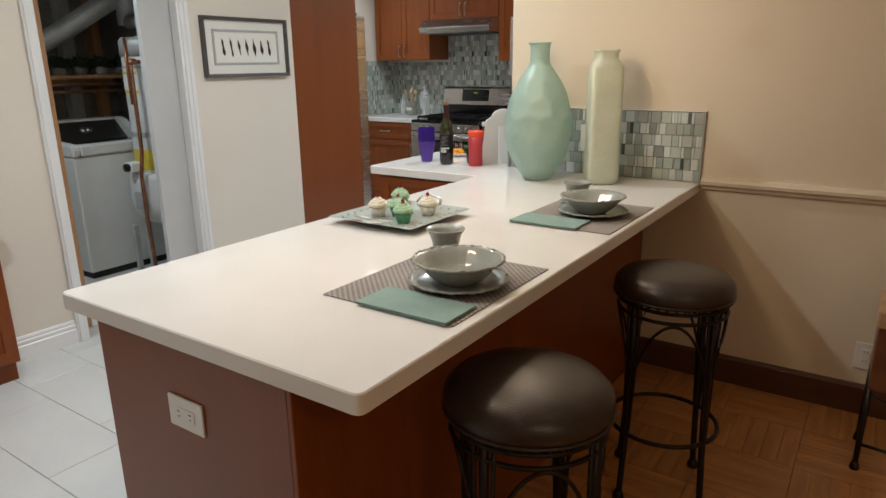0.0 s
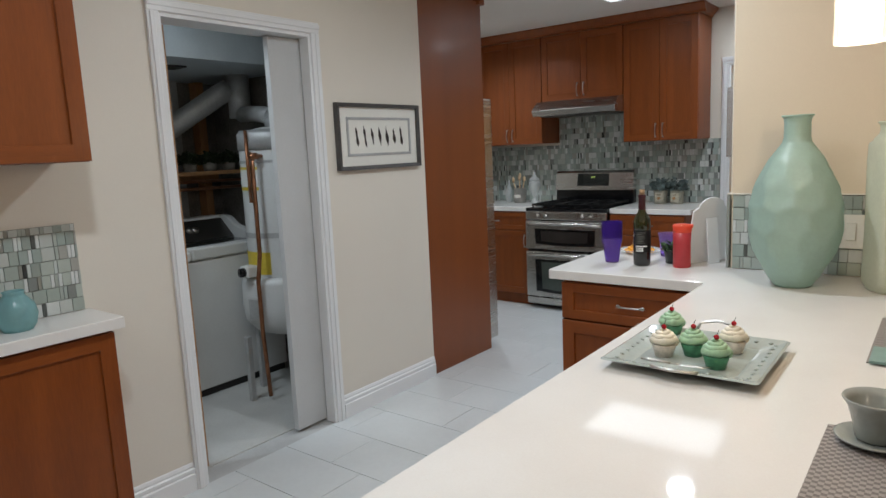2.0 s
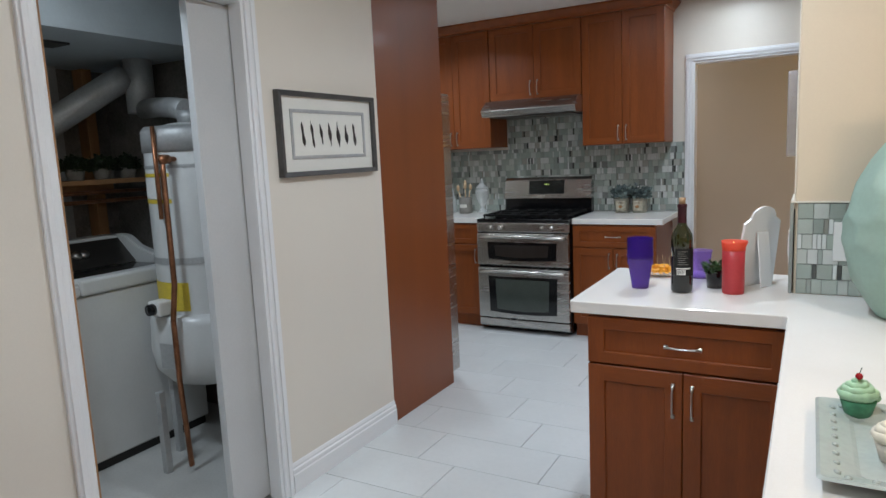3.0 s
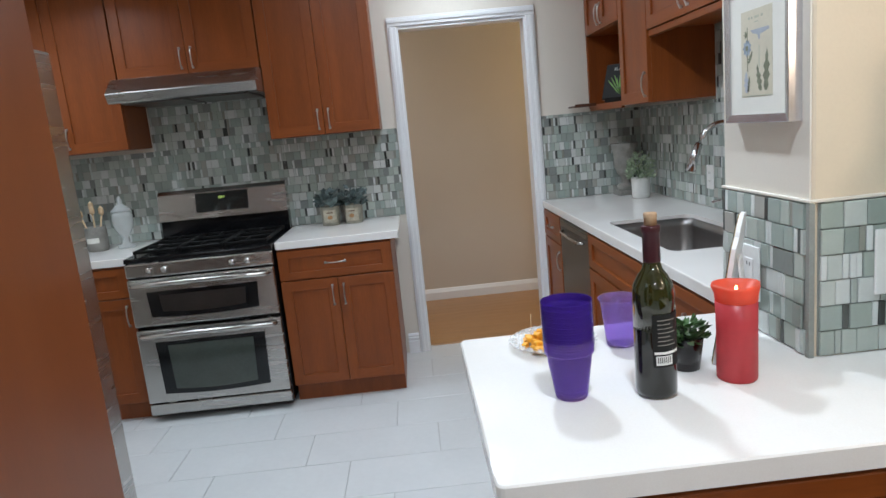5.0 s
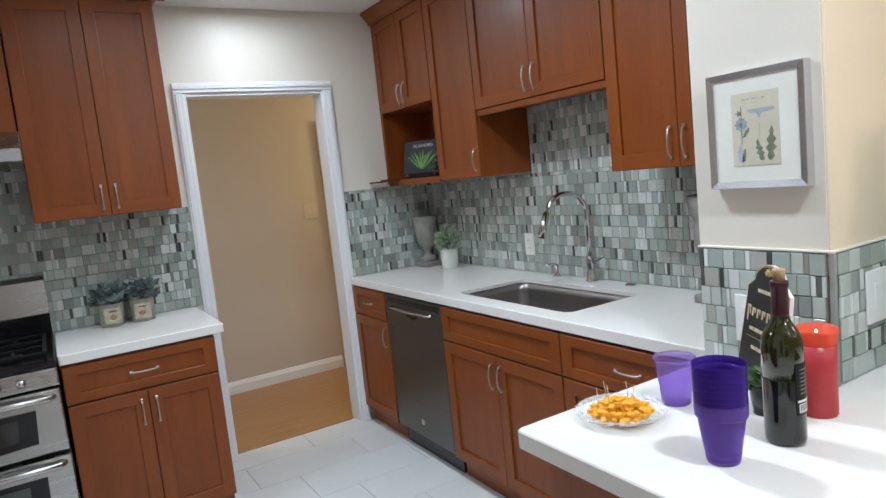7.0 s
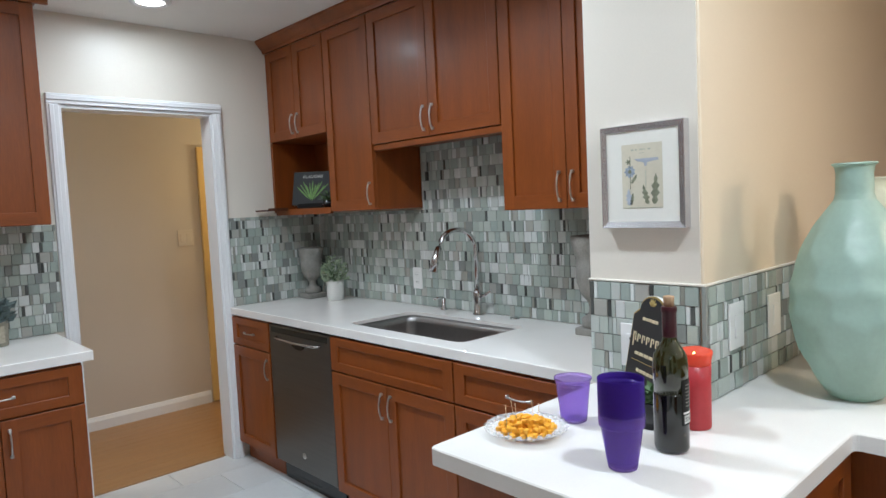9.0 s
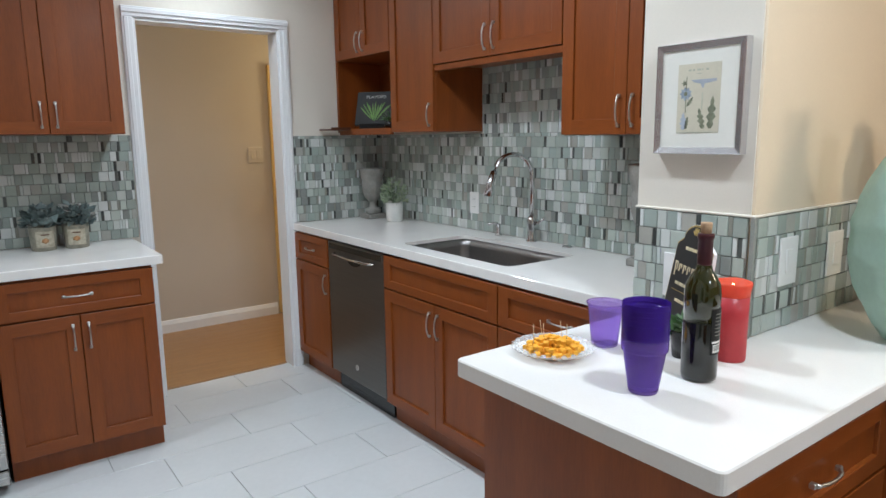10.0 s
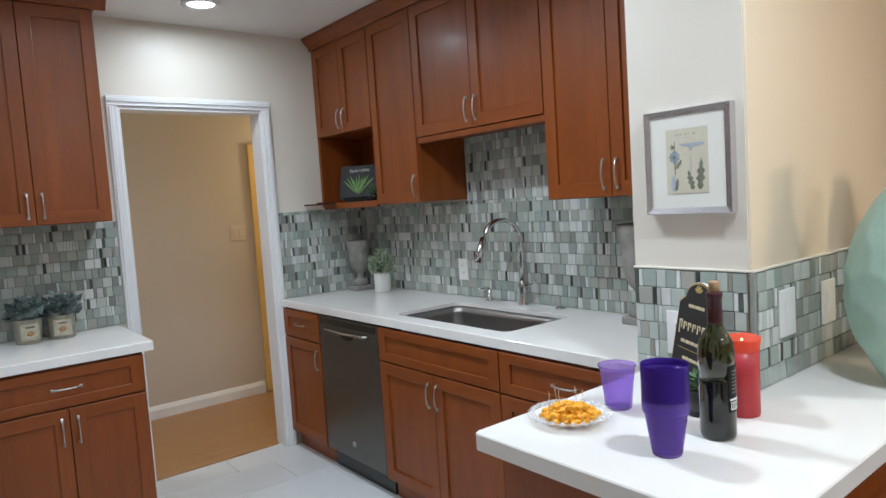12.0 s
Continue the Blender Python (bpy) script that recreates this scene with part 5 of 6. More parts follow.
g = picture(EASTWARD(XL + 0.001, 4.206, 1.549), 0.677, 0.361, 0.021, 0.03, "charcoal framed shadow box with a row of dark feathers", FRAME_GREY)
ib = part("inner_frame", solid((-0.262, 0.262, -0.016, -0.012, 0.092, 0.106), (-0.262, 0.262, -0.016, -0.012, -0.106, -0.092), (-0.262, -0.248, -0.016, -0.012, -0.092, 0.092), (0.248, 0.262, -0.016, -0.012, -0.092, 0.092)), GALV, g)
for i in range(7):
    x = -0.186 + 0.061 * i
    hgt = 0.052 + 0.008 * math.sin(i * 2.1)
    pts = []
    for k in range(11):
        s = k / 10
        pts.append((x + 0.0088 * math.sin(math.pi * min(1, s * 1.1)) ** 0.7 + 0.003 * math.sin(s * 9 + i), -hgt + 2 * hgt * s))
    pts += [(2 * x - px + 0.003 * math.sin(i), pz) for px, pz in reversed(pts[1:-1])]
    pts = [(px - 0.12 * pz, pz) for px, pz in pts]
    part("feather", plate_of(pts, -0.0145, -0.0125), FEATHER, g, "dark feather")
g = picture(pose(XE - 0.0045, 4.433, 1.5145, 0, 0, -90), 0.248, 0.280, 0.017, 0.028, "pewter framed botanical print with a wide white mat", FRAME_SILVER, 0.021)
pr = part("print", solid((-0.060, 0.060, -0.0145, -0.0125, -0.087, 0.087)), PRINT_PAPER, g, "aged cream paper print")
pr.location.y = -0.0070
INK_Y = (-0.01495, -0.0146)


def ink(name, pts, material, label=""):
    """A flat printed shape on the paper."""
    return part(name, plate_of(pts, *INK_Y), material, pr, label)


def jagged_leaf(x, z, h, w, lean):
    """A toothed leaf, point upwards, leaning sideways towards its tip."""
    rim = []
    for i in range(9):
        t = i / 8
        rim.append((w * math.sin(math.pi * (0.12 + 0.88 * t)) * (1.0 if i % 2 else 0.38) + 0.0012, t))
    pts = [(x + o + lean * t, z + h * t) for o, t in rim] + [(x + lean, z + h * 1.06)] + [(x - o + lean * t, z + h * t) for o, t in reversed(rim)]
    return pts


def petals(x, z, r0, n, inner):
    return [(x + (r0 if i % 2 else r0 * inner) * math.cos(math.pi * i / n), z + (r0 if i % 2 else r0 * inner) * math.sin(math.pi * i / n)) for i in range(2 * n)]


for i, wd in enumerate((0.010, 0.006, 0.013, 0.005, 0.009)):
    x0 = -0.031 + 0.0125 * i
    ink("text_bar", [(x0, 0.069), (x0 + wd * 0.8, 0.069), (x0 + wd * 0.8, 0.0735), (x0, 0.0735)], INK_FADED, "faded caption drawn as a bar")
ink("text_bar", [(-0.006, 0.061), (0.008, 0.061), (0.008, 0.0625), (-0.006, 0.0625)], INK_FADED)
ink("blue_plume", [(-0.022, 0.047), (0.048, 0.047), (0.05, 0.041), (0.03, 0.038), (0.016, 0.036), (0.014, 0.026), (0.009, 0.026), (0.006, 0.036), (-0.012, 0.040)], INK_PALE)
ink("stem", [(0.010, -0.028), (0.0125, -0.028), (0.0125, 0.014), (0.010, 0.014)], INK_FADED)
ink("stem", [(-0.036, -0.034), (-0.034, -0.034), (-0.0335, 0.055), (-0.0355, 0.055)], INK_GREEN)
ink("bud", petals(-0.041, 0.040, 0.009, 5, 0.45), INK_GREEN)
ink("flower", petals(-0.036, 0.013, 0.018, 9, 0.72), INK_BLUE, "pale blue printed flower")
part("flower_eye", plate_of(petals(-0.036, 0.013, 0.006, 6, 0.8), -0.0153, -0.0150), INK_GREEN, pr)
ink("leaf", jagged_leaf(-0.030, -0.018, 0.022, 0.006, 0.014), INK_GREEN)
ink("leaf", jagged_leaf(-0.039, -0.078, 0.042, 0.010, -0.002), INK_PALE)
ink("leaf", jagged_leaf(-0.033, -0.076, 0.030, 0.005, 0.005), INK_GREEN)
ink("leaf", jagged_leaf(0.016, -0.076, 0.050, 0.0095, -0.012), INK_GREEN)
ink("leaf", jagged_leaf(0.036, -0.076, 0.078, 0.0125, 0.005), INK_GREEN)
ink("edge_line", [(-0.059, -0.086), (0.059, -0.086), (0.059, -0.0845), (-0.059, -0.0845)], INK_FADED)

# ---- sink side: urns, plant, book ----
URN = [(0.0, 0.0), (0.052, 0.0), (0.055, 0.03), (0.03, 0.045), (0.024, 0.065), (0.028, 0.09), (0.05, 0.115), (0.066, 0.16), (0.07, 0.21), (0.066, 0.24), (0.082, 0.285), (0.088, 0.325), (0.08, 0.328), (0.062, 0.30), (0.0, 0.29)]
for x, y, kz, kr in ((-2.335, 7.085, 0.87, 0.93), (-2.315, 5.0, 1.12, 1.05)):
    g = thing("stone_urn", "weathered grey stone urn on a square plinth", "urn", pose(x, y, 0.9146), "stone urns")
    part("plinth", solid((-0.062, 0.062, -0.062, 0.062, 0.0, 0.03), bevel=0.004), STONE, g)
    part("bowl", lathe(fine_profile([(r * kr, z * kz + 0.0305) for r, z in URN]), 72, wobble=lambda a, z: 1 + (0.035 * abs(math.sin(8 * a)) if 0.13 < z < 0.26 else 0.03 * math.sin(12 * a) * math.sin(z * 90) if z >= 0.26 else 0.0)), STONE, g)
g = thing("potted_plant", "leafy grey-green plant in a round white pot", "plant", pose(-2.325, 6.845, 0.9146) @ Matrix.Diagonal((0.87, 0.87, 1, 1)))
part("pot", lathe([(0.0, 0.0), (0.052, 0.0), (0.057, 0.006), (0.061, 0.115), (0.058, 0.118), (0.054, 0.108), (0.0, 0.104)], 32), POT_WHITE, g)
part("foliage", leaves(230, 0.085, 0.16, 0.036, 8, base=0.105, wide=0.6), LEAF_PALE, g)
part("stems", stems(14, 0.06, 0.13, 8, 0.11), LEAF, g)
g = thing("cookbook", "black cookbook with green asparagus cover propped on the shelf", "book", pose(-2.40, 6.94, 1.4762) @ pose(0, 0, 0, 0, 0, -52) @ pose(0, 0, 0, -20, 0, 0) @ Matrix.Diagonal((1.05, 1, 0.9, 1)))
part("block", solid((-0.115, 0.115, 0.002, 0.018, 0.028, 0.26)), LABEL_WHITE, g)
cv = part("cover", solid((-0.118, 0.118, -0.003, 0.0015, 0.025, 0.263), bevel=0.0008), LABEL_BLACK, g)
for i in range(11):
    part("asparagus", blob(0.062, 0.075, 0.04, 1, sub=2), SPEAR, cv, "green asparagus spear").matrix_local = pose(-0.055 + 0.011 * i, -0.0035, 0.122 + 0.012 * (i % 3 - 1), 0, -40 + 8 * i, 0)
txt = bpy.data.curves.new("title", "FONT")
txt.body, txt.size, txt.extrude, txt.align_x = "FLAVORS", 0.03, 0.0004, "CENTER"
tob = new("title", txt)
dg = bpy.context.evaluated_depsgraph_get()
tme = bpy.data.meshes.new_from_object(tob.evaluated_get(dg))
bpy.data.objects.remove(tob)
tme.materials.append(MATBOARD)
t2 = new("title", tme)
t2.parent = cv
t2.matrix_local = pose(0, -0.0045, 0.215, 90, 0, 0)
part("stand", solid((-0.075, 0.075, -0.03, 0.05, 0.0, 0.012), (-0.075, 0.075, -0.034, -0.026, 0.0, 0.03), (-0.02, 0.02, 0.05, 0.058, 0.0, 0.12), bevel=0.001), LABEL_BLACK, g).matrix_local = pose(0, 0.004, 0.004, 20, 0, 0)
g = thing("small_potted_plant", "tiny green plant in a dark pot beside the cookbook", "plant", pose(-2.44, 6.685, 1.4762))
part("pot", lathe([(0.0, 0.0), (0.026, 0.0), (0.031, 0.04), (0.028, 0.04), (0.0, 0.036)], 20), BLACK, g)
part("foliage", leaves(70, 0.032, 0.05, 0.03, 4, base=0.035), LEAF, g)
one("shelf_tray", solid((-2.64, -2.512, 7.02, 7.185, 1.468, 1.478), (-2.64, -2.512, 7.02, 7.026, 1.478, 1.486), bevel=0.001), CHERRY_DARK, "thin dark wooden ledge at the cabinet foot", "ledge")

# ---- range side ----
for x, sd in ((-4.165, 21), (-4.025, 22)):
    g = thing("herb_pot", "blue-grey leafed herb in a round tan printed pot", "plant", pose(x, 7.055, 0.9146, 0, 0, 4 if sd == 21 else -6) @ Matrix.Diagonal((0.88, 0.88, 0.84, 1)), "herb pots by the range")
    part("pot", lathe([(0.0, 0.0), (0.056, 0.0), (0.06, 0.004), (0.066, 0.128), (0.068, 0.131), (0.067, 0.136), (0.062, 0.135), (0.061, 0.122), (0.0, 0.12)], 32), POT_TAN, g)
    part("print", wrap(0.0668, 230, 310, 0.022, 0.112), POT_PRINT, g, "cream printed panel")
    part("text_bar", wrap(0.0675, 252, 288, 0.09, 0.097), DARK_BASE, g, "dark printed bar")
    part("emblem", blob(0.02, 1, 0.1, 0.8, sub=1, rough=0.3), RAW_WOOD, g).matrix_local = pose(0, -0.0672, 0.06)
    part("foliage", leaves(120, 0.074, 0.115, 0.06, sd, base=0.126, wide=0.66, up=0.5), LEAF_BLUE, g)
g = thing("utensil_crock", "grey crock holding wooden spoons", "crock", pose(-5.52, 6.96, 0.9146))
part("crock", lathe([(0.0, 0.0), (0.052, 0.0), (0.058, 0.01), (0.06, 0.12), (0.056, 0.135), (0.06, 0.142), (0.054, 0.142), (0.05, 0.12), (0.0, 0.02)], 32), STONE, g)
part("text_bar", wrap(0.0612, 235, 305, 0.05, 0.08), MATBOARD, g, "band of pale lettering drawn as a bar")
for i, (dx, dy, hh) in enumerate(((0.03, 0.0, 0.25), (-0.01, 0.02, 0.28), (-0.035, -0.01, 0.24), (0.01, -0.02, 0.26))):
    bm = tube([(dx * 0.4, dy * 0.4, 0.03), (dx * 1.6, dy * 1.6, hh - 0.05)], 0.005, 6)
    blob(0.02, 0.9, 0.4, 1.6, at=(dx * 1.75, dy * 1.75, hh - 0.02), bm=bm, sub=1)
    part("wooden_spoon", bm, TOOTHPICK, g)
g = thing("apothecary_jar", "tall footed pale glass apothecary jar with finial lid", "jar", pose(-5.36, 6.97, 0.9146))
part("jar", lathe([(0.0, 0.0), (0.048, 0.0), (0.05, 0.012), (0.02, 0.03), (0.016, 0.06), (0.035, 0.085), (0.056, 0.13), (0.06, 0.18), (0.052, 0.21), (0.0, 0.212)], 32), JAR_GLASS, g)
part("lid", lathe([(0.0, 0.213), (0.056, 0.213), (0.056, 0.222), (0.03, 0.245), (0.012, 0.26), (0.016, 0.28), (0.006, 0.30), (0.0, 0.305)], 28), JAR_GLASS, g)
one("glass_bottle", lathe([(0.0, 0.0), (0.032, 0.0), (0.034, 0.01), (0.034, 0.12), (0.014, 0.16), (0.012, 0.21), (0.016, 0.215), (0.0, 0.216)], 24), JAR_GLASS, "pale glass bottle in the range corner", "bottle", pose(-5.68, 7.02, 0.9146))

# ---- buffet ----
one("glass_jar", lathe([(0.0, 0.0), (0.045, 0.0), (0.058, 0.02), (0.066, 0.055), (0.058, 0.09), (0.036, 0.115), (0.03, 0.125), (0.034, 0.134), (0.03, 0.136), (0.026, 0.12), (0.0, 0.11)], 36, wobble=wavy(0.02, 9)), AQUA_GLASS, "squat aqua glass jar on the buffet", "jar", pose(-4.665, 2.235, 0.9146))


# ---- bar stools ----
NAIL = data_of("nail_head", blob(0.0052, sub=1), STOOL_IRON)


def bar_stool(m):
    g = thing("bar_stool", "bar stool with round dark leather seat and wrought iron legs", "stool", m, "bar stools")
    part("seat", lathe([(0.0, 0.705), (0.168, 0.705), (0.182, 0.712), (0.188, 0.732), (0.184, 0.755), (0.166, 0.775), (0.12, 0.788), (0.06, 0.794), (0.0, 0.795)], 56), LEATHER, g)
    part("seat_piping", tube([(0.186 * math.cos(2 * math.pi * i / 48), 0.186 * math.sin(2 * math.pi * i / 48), 0.718) for i in range(48)], 0.004, 6, closed=True), LEATHER, g)
    for i in range(44):
        a = 2 * math.pi * i / 44
        nail = new("nail_head", NAIL)
        nail.location = (0.1835 * math.cos(a), 0.1835 * math.sin(a), 0.7125)
        nail.parent = g
    for r, z in ((0.172, 0.697), (0.170, 0.665)):
        part("ring", tube([(r * math.cos(2 * math.pi * i / 40), r * math.sin(2 * math.pi * i / 40), z) for i in range(40)], 0.006, 6, closed=True), STOOL_IRON, g)
    part("foot_ring", tube([(0.176 * math.cos(2 * math.pi * i / 44), 0.176 * math.sin(2 * math.pi * i / 44), 0.25) for i in range(44)], 0.0075, 8, closed=True), STOOL_IRON, g)
    for k in range(4):
        a = radians(45 + 90 * k)
        c, s = math.cos(a), math.sin(a)
        leg = part("leg", tube([(r * c, r * s, z) for r, z in ((0.166, 0.70), (0.164, 0.5), (0.166, 0.35), (0.171, 0.2), (0.180, 0.045), (0.183, 0.012))], 0.0105, 8), STOOL_IRON, g)
        part("foot", lathe([(0.0, 0.0), (0.019, 0.0), (0.019, 0.012), (0.012, 0.03), (0.0, 0.032)], 14, at=(0.183 * c, 0.183 * s, 0)), STOOL_IRON, leg)
        for d in (-9, 9):
            b = radians(45 + 90 * k + d)
            part("side_wire", tube([(r * math.cos(b0), r * math.sin(b0), z) for r, z, b0 in ((0.170, 0.697, b), (0.167, 0.5, a + (b - a) * 0.75), (0.170, 0.26, a + (b - a) * 0.4))], 0.005, 6), STOOL_IRON, g)
        a2 = radians(90 + 90 * k)
        ca = []
        for i in range(15):
            s2 = i / 14
            ang = a + (radians(90)) * s2
            ca.append((0.166 * math.cos(ang), 0.166 * math.sin(ang), 0.38 + 0.275 * math.sin(math.pi * s2) ** 0.6))
        part("arch_wire", tube(ca, 0.005, 6), STOOL_IRON, g)
    return g


stool = bar_stool(pose(-1.795, 3.345, 0, 0, 0, 18))
copy_thing(stool, pose(-1.862, 2.435, 0, 0, 0, 40))

# ---- wooden chest on iron legs by the wall ----
g = thing("wooden_chest", "brown wooden chest on thin iron legs beside the wall", "chest")
part("chest_body", solid((-1.22, -0.70, 3.805, 4.055, 0.318, 0.548), bevel=0.005), CHEST_WOOD, g)
part("lid", solid((-1.228, -0.692, 3.797, 4.063, 0.550, 0.613), bevel=0.007, seg=2), CHEST_TOP, g, "paler wooden lid")
for x in (-1.16, -0.80):
    part("band", solid((x, x + 0.028, 3.799, 3.805, 0.318, 0.548)), STOOL_IRON, g, "dark iron band")
for x, y in ((-1.212, 3.815), (-0.71, 3.815), (-1.212, 4.045), (-0.71, 4.045)):
    leg = part("leg", tube([(x, y, 0.32), (x - 0.004, y - 0.002, 0.16), (x + (-0.006 if x < -1 else 0.006), y - 0.004, 0.0)], 0.0095, 8), STOOL_IRON, g)
    part("foot", lathe([(0.0, 0.0), (0.016, 0.0), (0.016, 0.01), (0.01, 0.03), (0.0, 0.032)], 12, at=(x + (-0.006 if x < -1 else 0.006), y - 0.004, 0)), STOOL_IRON, leg)
part("stretcher", tube([(-1.214, 3.813, 0.10), (-0.96, 3.813, 0.085), (-0.71, 3.813, 0.10)], 0.006, 6), STOOL_IRON, g)
part("scroll", tube([(-1.21, 3.813, 0.30), (-1.13, 3.813, 0.27), (-1.06, 3.813, 0.215), (-1.05, 3.813, 0.095)], 0.005, 6), STOOL_IRON, g)

# ---- laundry ----
g = thing("washing_machine", "white top-loading washing machine with a dark lid", "washer")
WY0, WY1 = 3.505, 4.215
part("body", solid((-6.46, -5.782, WY0 + 0.004, WY1 - 0.004, 0.045, 0.852), bevel=0.012, seg=3), APPLIANCE, g)
part("base", solid((-6.44, -5.80, WY0 + 0.02, WY1 - 0.02, 0.0, 0.044)), RUBBER, g)


def washer_cheek(y0, y1):
    """One side of the raised deck, rising from the front rim to the console."""
    prof = [(-5.775, 0.856), (-5.772, 0.915), (-5.79, 0.938), (-6.02, 0.955), (-6.20, 1.005), (-6.27, 1.055), (-6.34, 1.068), (-6.46, 1.06), (-6.46, 0.856)]
    bm = bmesh.new()
    a = [bm.verts.new((x, y0, z)) for x, z in prof]
    b = [bm.verts.new((x, y1, z)) for x, z in prof]
    for i in range(len(prof)):
        bm.faces.new((a[i], a[(i + 1) % len(prof)], b[(i + 1) % len(prof)], b[i]))
    bm.faces.new(a)
    bm.faces.new(list(reversed(b)))
    bmesh.ops.recalc_face_normals(bm, faces=bm.faces[:])
    bmesh.ops.bevel(bm, geom=bm.edges[:], offset=0.009, segments=2, affect="EDGES")
    return bm


for y0, y1 in ((WY0, WY0 + 0.055), (WY1 - 0.055, WY1)):
    part("deck_side", washer_cheek(y0, y1), APPLIANCE, g)
part("deck_front", solid((-5.86, -5.774, WY0 + 0.056, WY1 - 0.056, 0.856, 0.936), bevel=0.016, seg=3), APPLIANCE, g)
lid = part("lid", solid((-6.19, -5.862, WY0 + 0.058, WY1 - 0.058, 0.885, 0.912), bevel=0.006), BLACK_GLASS, g, "dark glass lid")
part("lid_grip", solid((-5.90, -5.868, 3.78, 3.94, 0.9125, 0.922), bevel=0.003), NICKEL, lid)
cs = part("console", solid((-6.455, -6.35, WY0 + 0.056, WY1 - 0.056, 0.856, 1.066), bevel=0.012, seg=2), APPLIANCE, g)
part("console_face", solid((0.0, 0.592, -0.004, 0.0, 0.0, 0.195), bevel=0.002), DARK_STEEL, cs, "dark sloping control panel").matrix_local = pose(-6.20, WY0 + 0.059, 0.915, -48, 0, 90)
for y in (3.86, 3.90):
    part("knob", lathe([(0, 0), (0.026, 0), (0.024, 0.016), (0, 0.018)], 24), NICKEL, cs).matrix_local = pose(-6.272, y, 0.985, 0, 42, 0)

g = thing("water_heater", "tall white water heater on a leg stand with copper pipes", "water heater", pose(-5.47, 4.01, 0))
part("tank", lathe([(0.0, 0.42), (0.21, 0.42), (0.218, 0.44), (0.218, 1.575), (0.205, 1.61), (0.09, 1.64), (0.0, 1.645)], 40), APPLIANCE, g)
part("skirt", lathe([(0.0, 0.36), (0.12, 0.37), (0.20, 0.40), (0.262, 0.47), (0.276, 0.56), (0.268, 0.70), (0.262, 0.74), (0.219, 0.745)], 40), APPLIANCE, g)
part("top_wrap", lathe([(0.219, 1.505), (0.224, 1.505), (0.224, 1.60), (0.208, 1.623), (0.206, 1.615), (0.219, 1.595)], 40), GALV, g)
part("flue", lathe([(0.0, 1.64), (0.055, 1.64), (0.055, 1.70), (0.0, 1.70)], 20), GALV, g)
part("sticker", wrap(0.2205, 190, 300, 0.765, 0.90), YELLOW, g, "yellow warning sticker")
part("sticker", wrap(0.2205, 170, 290, 1.292, 1.39), LABEL_WHITE, g, "white label sheet")
part("sticker", wrap(0.2205, 170, 290, 1.392, 1.408), YELLOW, g)
part("sticker", wrap(0.2205, 170, 290, 1.270, 1.289), YELLOW, g)
part("strap", wrap(0.2215, 90, 400, 0.985, 1.015, 30), GALV, g)
part("strap", wrap(0.2215, 90, 400, 1.43, 1.445, 30), GALV, g)
part("badge", wrap(0.2775, 265, 290, 0.50, 0.62), GALV, g)
for k in range(3):
    a = radians(220 + 120 * k)
    part("leg", solid((0.2 * math.cos(a) - 0.016, 0.2 * math.cos(a) + 0.016, 0.2 * math.sin(a) - 0.016, 0.2 * math.sin(a) + 0.016, 0.0, 0.45), bevel=0.002), GALV, g)
part("leg", solid((-0.02, 0.012, -0.335, -0.303, 0.0, 0.40), bevel=0.002), GALV, g)
part("gas_valve", solid((-0.045, 0.035, -0.305, -0.225, 0.755, 0.825), bevel=0.01, seg=2), LABEL_WHITE, g, "white gas control valve")
part("valve_dial", lathe([(0, 0), (0.028, 0), (0.026, 0.025), (0, 0.026)], 18), BLACK, g).matrix_local = pose(-0.005, -0.305, 0.79, 90, 0, 0)
part("relief_pipe", tube([(0.10, -0.18, 1.47), (0.10, -0.245, 1.47), (0.10, -0.255, 1.42), (0.10, -0.258, 0.9), (0.10, -0.284, 0.74), (0.10, -0.284, 0.45), (0.095, -0.262, 0.03)], 0.0125, 10), COPPER, g, "copper discharge pipe")
part("relief_valve", lathe([(0, -0.02), (0.02, -0.02), (0.022, 0.02), (0, 0.03)], 14), COPPER, g).matrix_local = pose(0.10, -0.24, 1.47, 90, 0, 0)
part("copper_stub", tube([(0.03, -0.235, 1.62), (0.03, -0.235, 1.2)], 0.010, 8), COPPER, g)
one("dryer_duct", tube([(-6.55, 3.30, 1.36), (-6.37, 3.85, 1.68), (-6.20, 4.14, 1.90), (-6.16, 4.20, 1.94)], 0.07, 20), GALV, "pale diagonal vent duct under the laundry ceiling", "duct")
one("vent_duct", tube([(-6.13, 4.25, 1.74), (-6.13, 4.25, 2.0295)], 0.075, 20), GALV, "upright vent duct in the laundry", "duct")
one("vent_elbow", tube([(-6.10, 4.24, 1.76), (-5.92, 4.19, 1.755), (-5.70, 4.10, 1.735), (-5.49, 4.02, 1.705)], 0.052, 14), GALV, "metal flue joining the water heater to the duct", "duct")
one("stud", solid((-6.69, -6.60, 3.98, 4.07, 0.0, 2.028)), GALV, "pale upright stud behind the washer", "stud")
one("stud", solid((-6.69, -6.60, 4.22, 4.28, 0.0, 2.028)), RAW_WOOD, "wooden stud in the unfinished wall", "stud")
one("laundry_shelf", solid((-6.56, -6.22, 3.2, 4.30, 1.36, 1.385), (-6.56, -6.535, 3.2, 4.30, 1.30, 1.36), bevel=0.002), RAW_WOOD, "narrow wooden shelf behind the washer", "shelf")
one("copper_pipe", tube([(-6.20, 3.2, 1.325), (-6.20, 4.36, 1.315)], 0.011, 8), COPPER, "copper pipe running under the laundry shelf", "pipe")
one("copper_pipe", tube([(-6.20, 3.2, 1.275), (-6.20, 4.36, 1.268)], 0.011, 8), COPPER, "copper pipe running under the laundry shelf", "pipe")
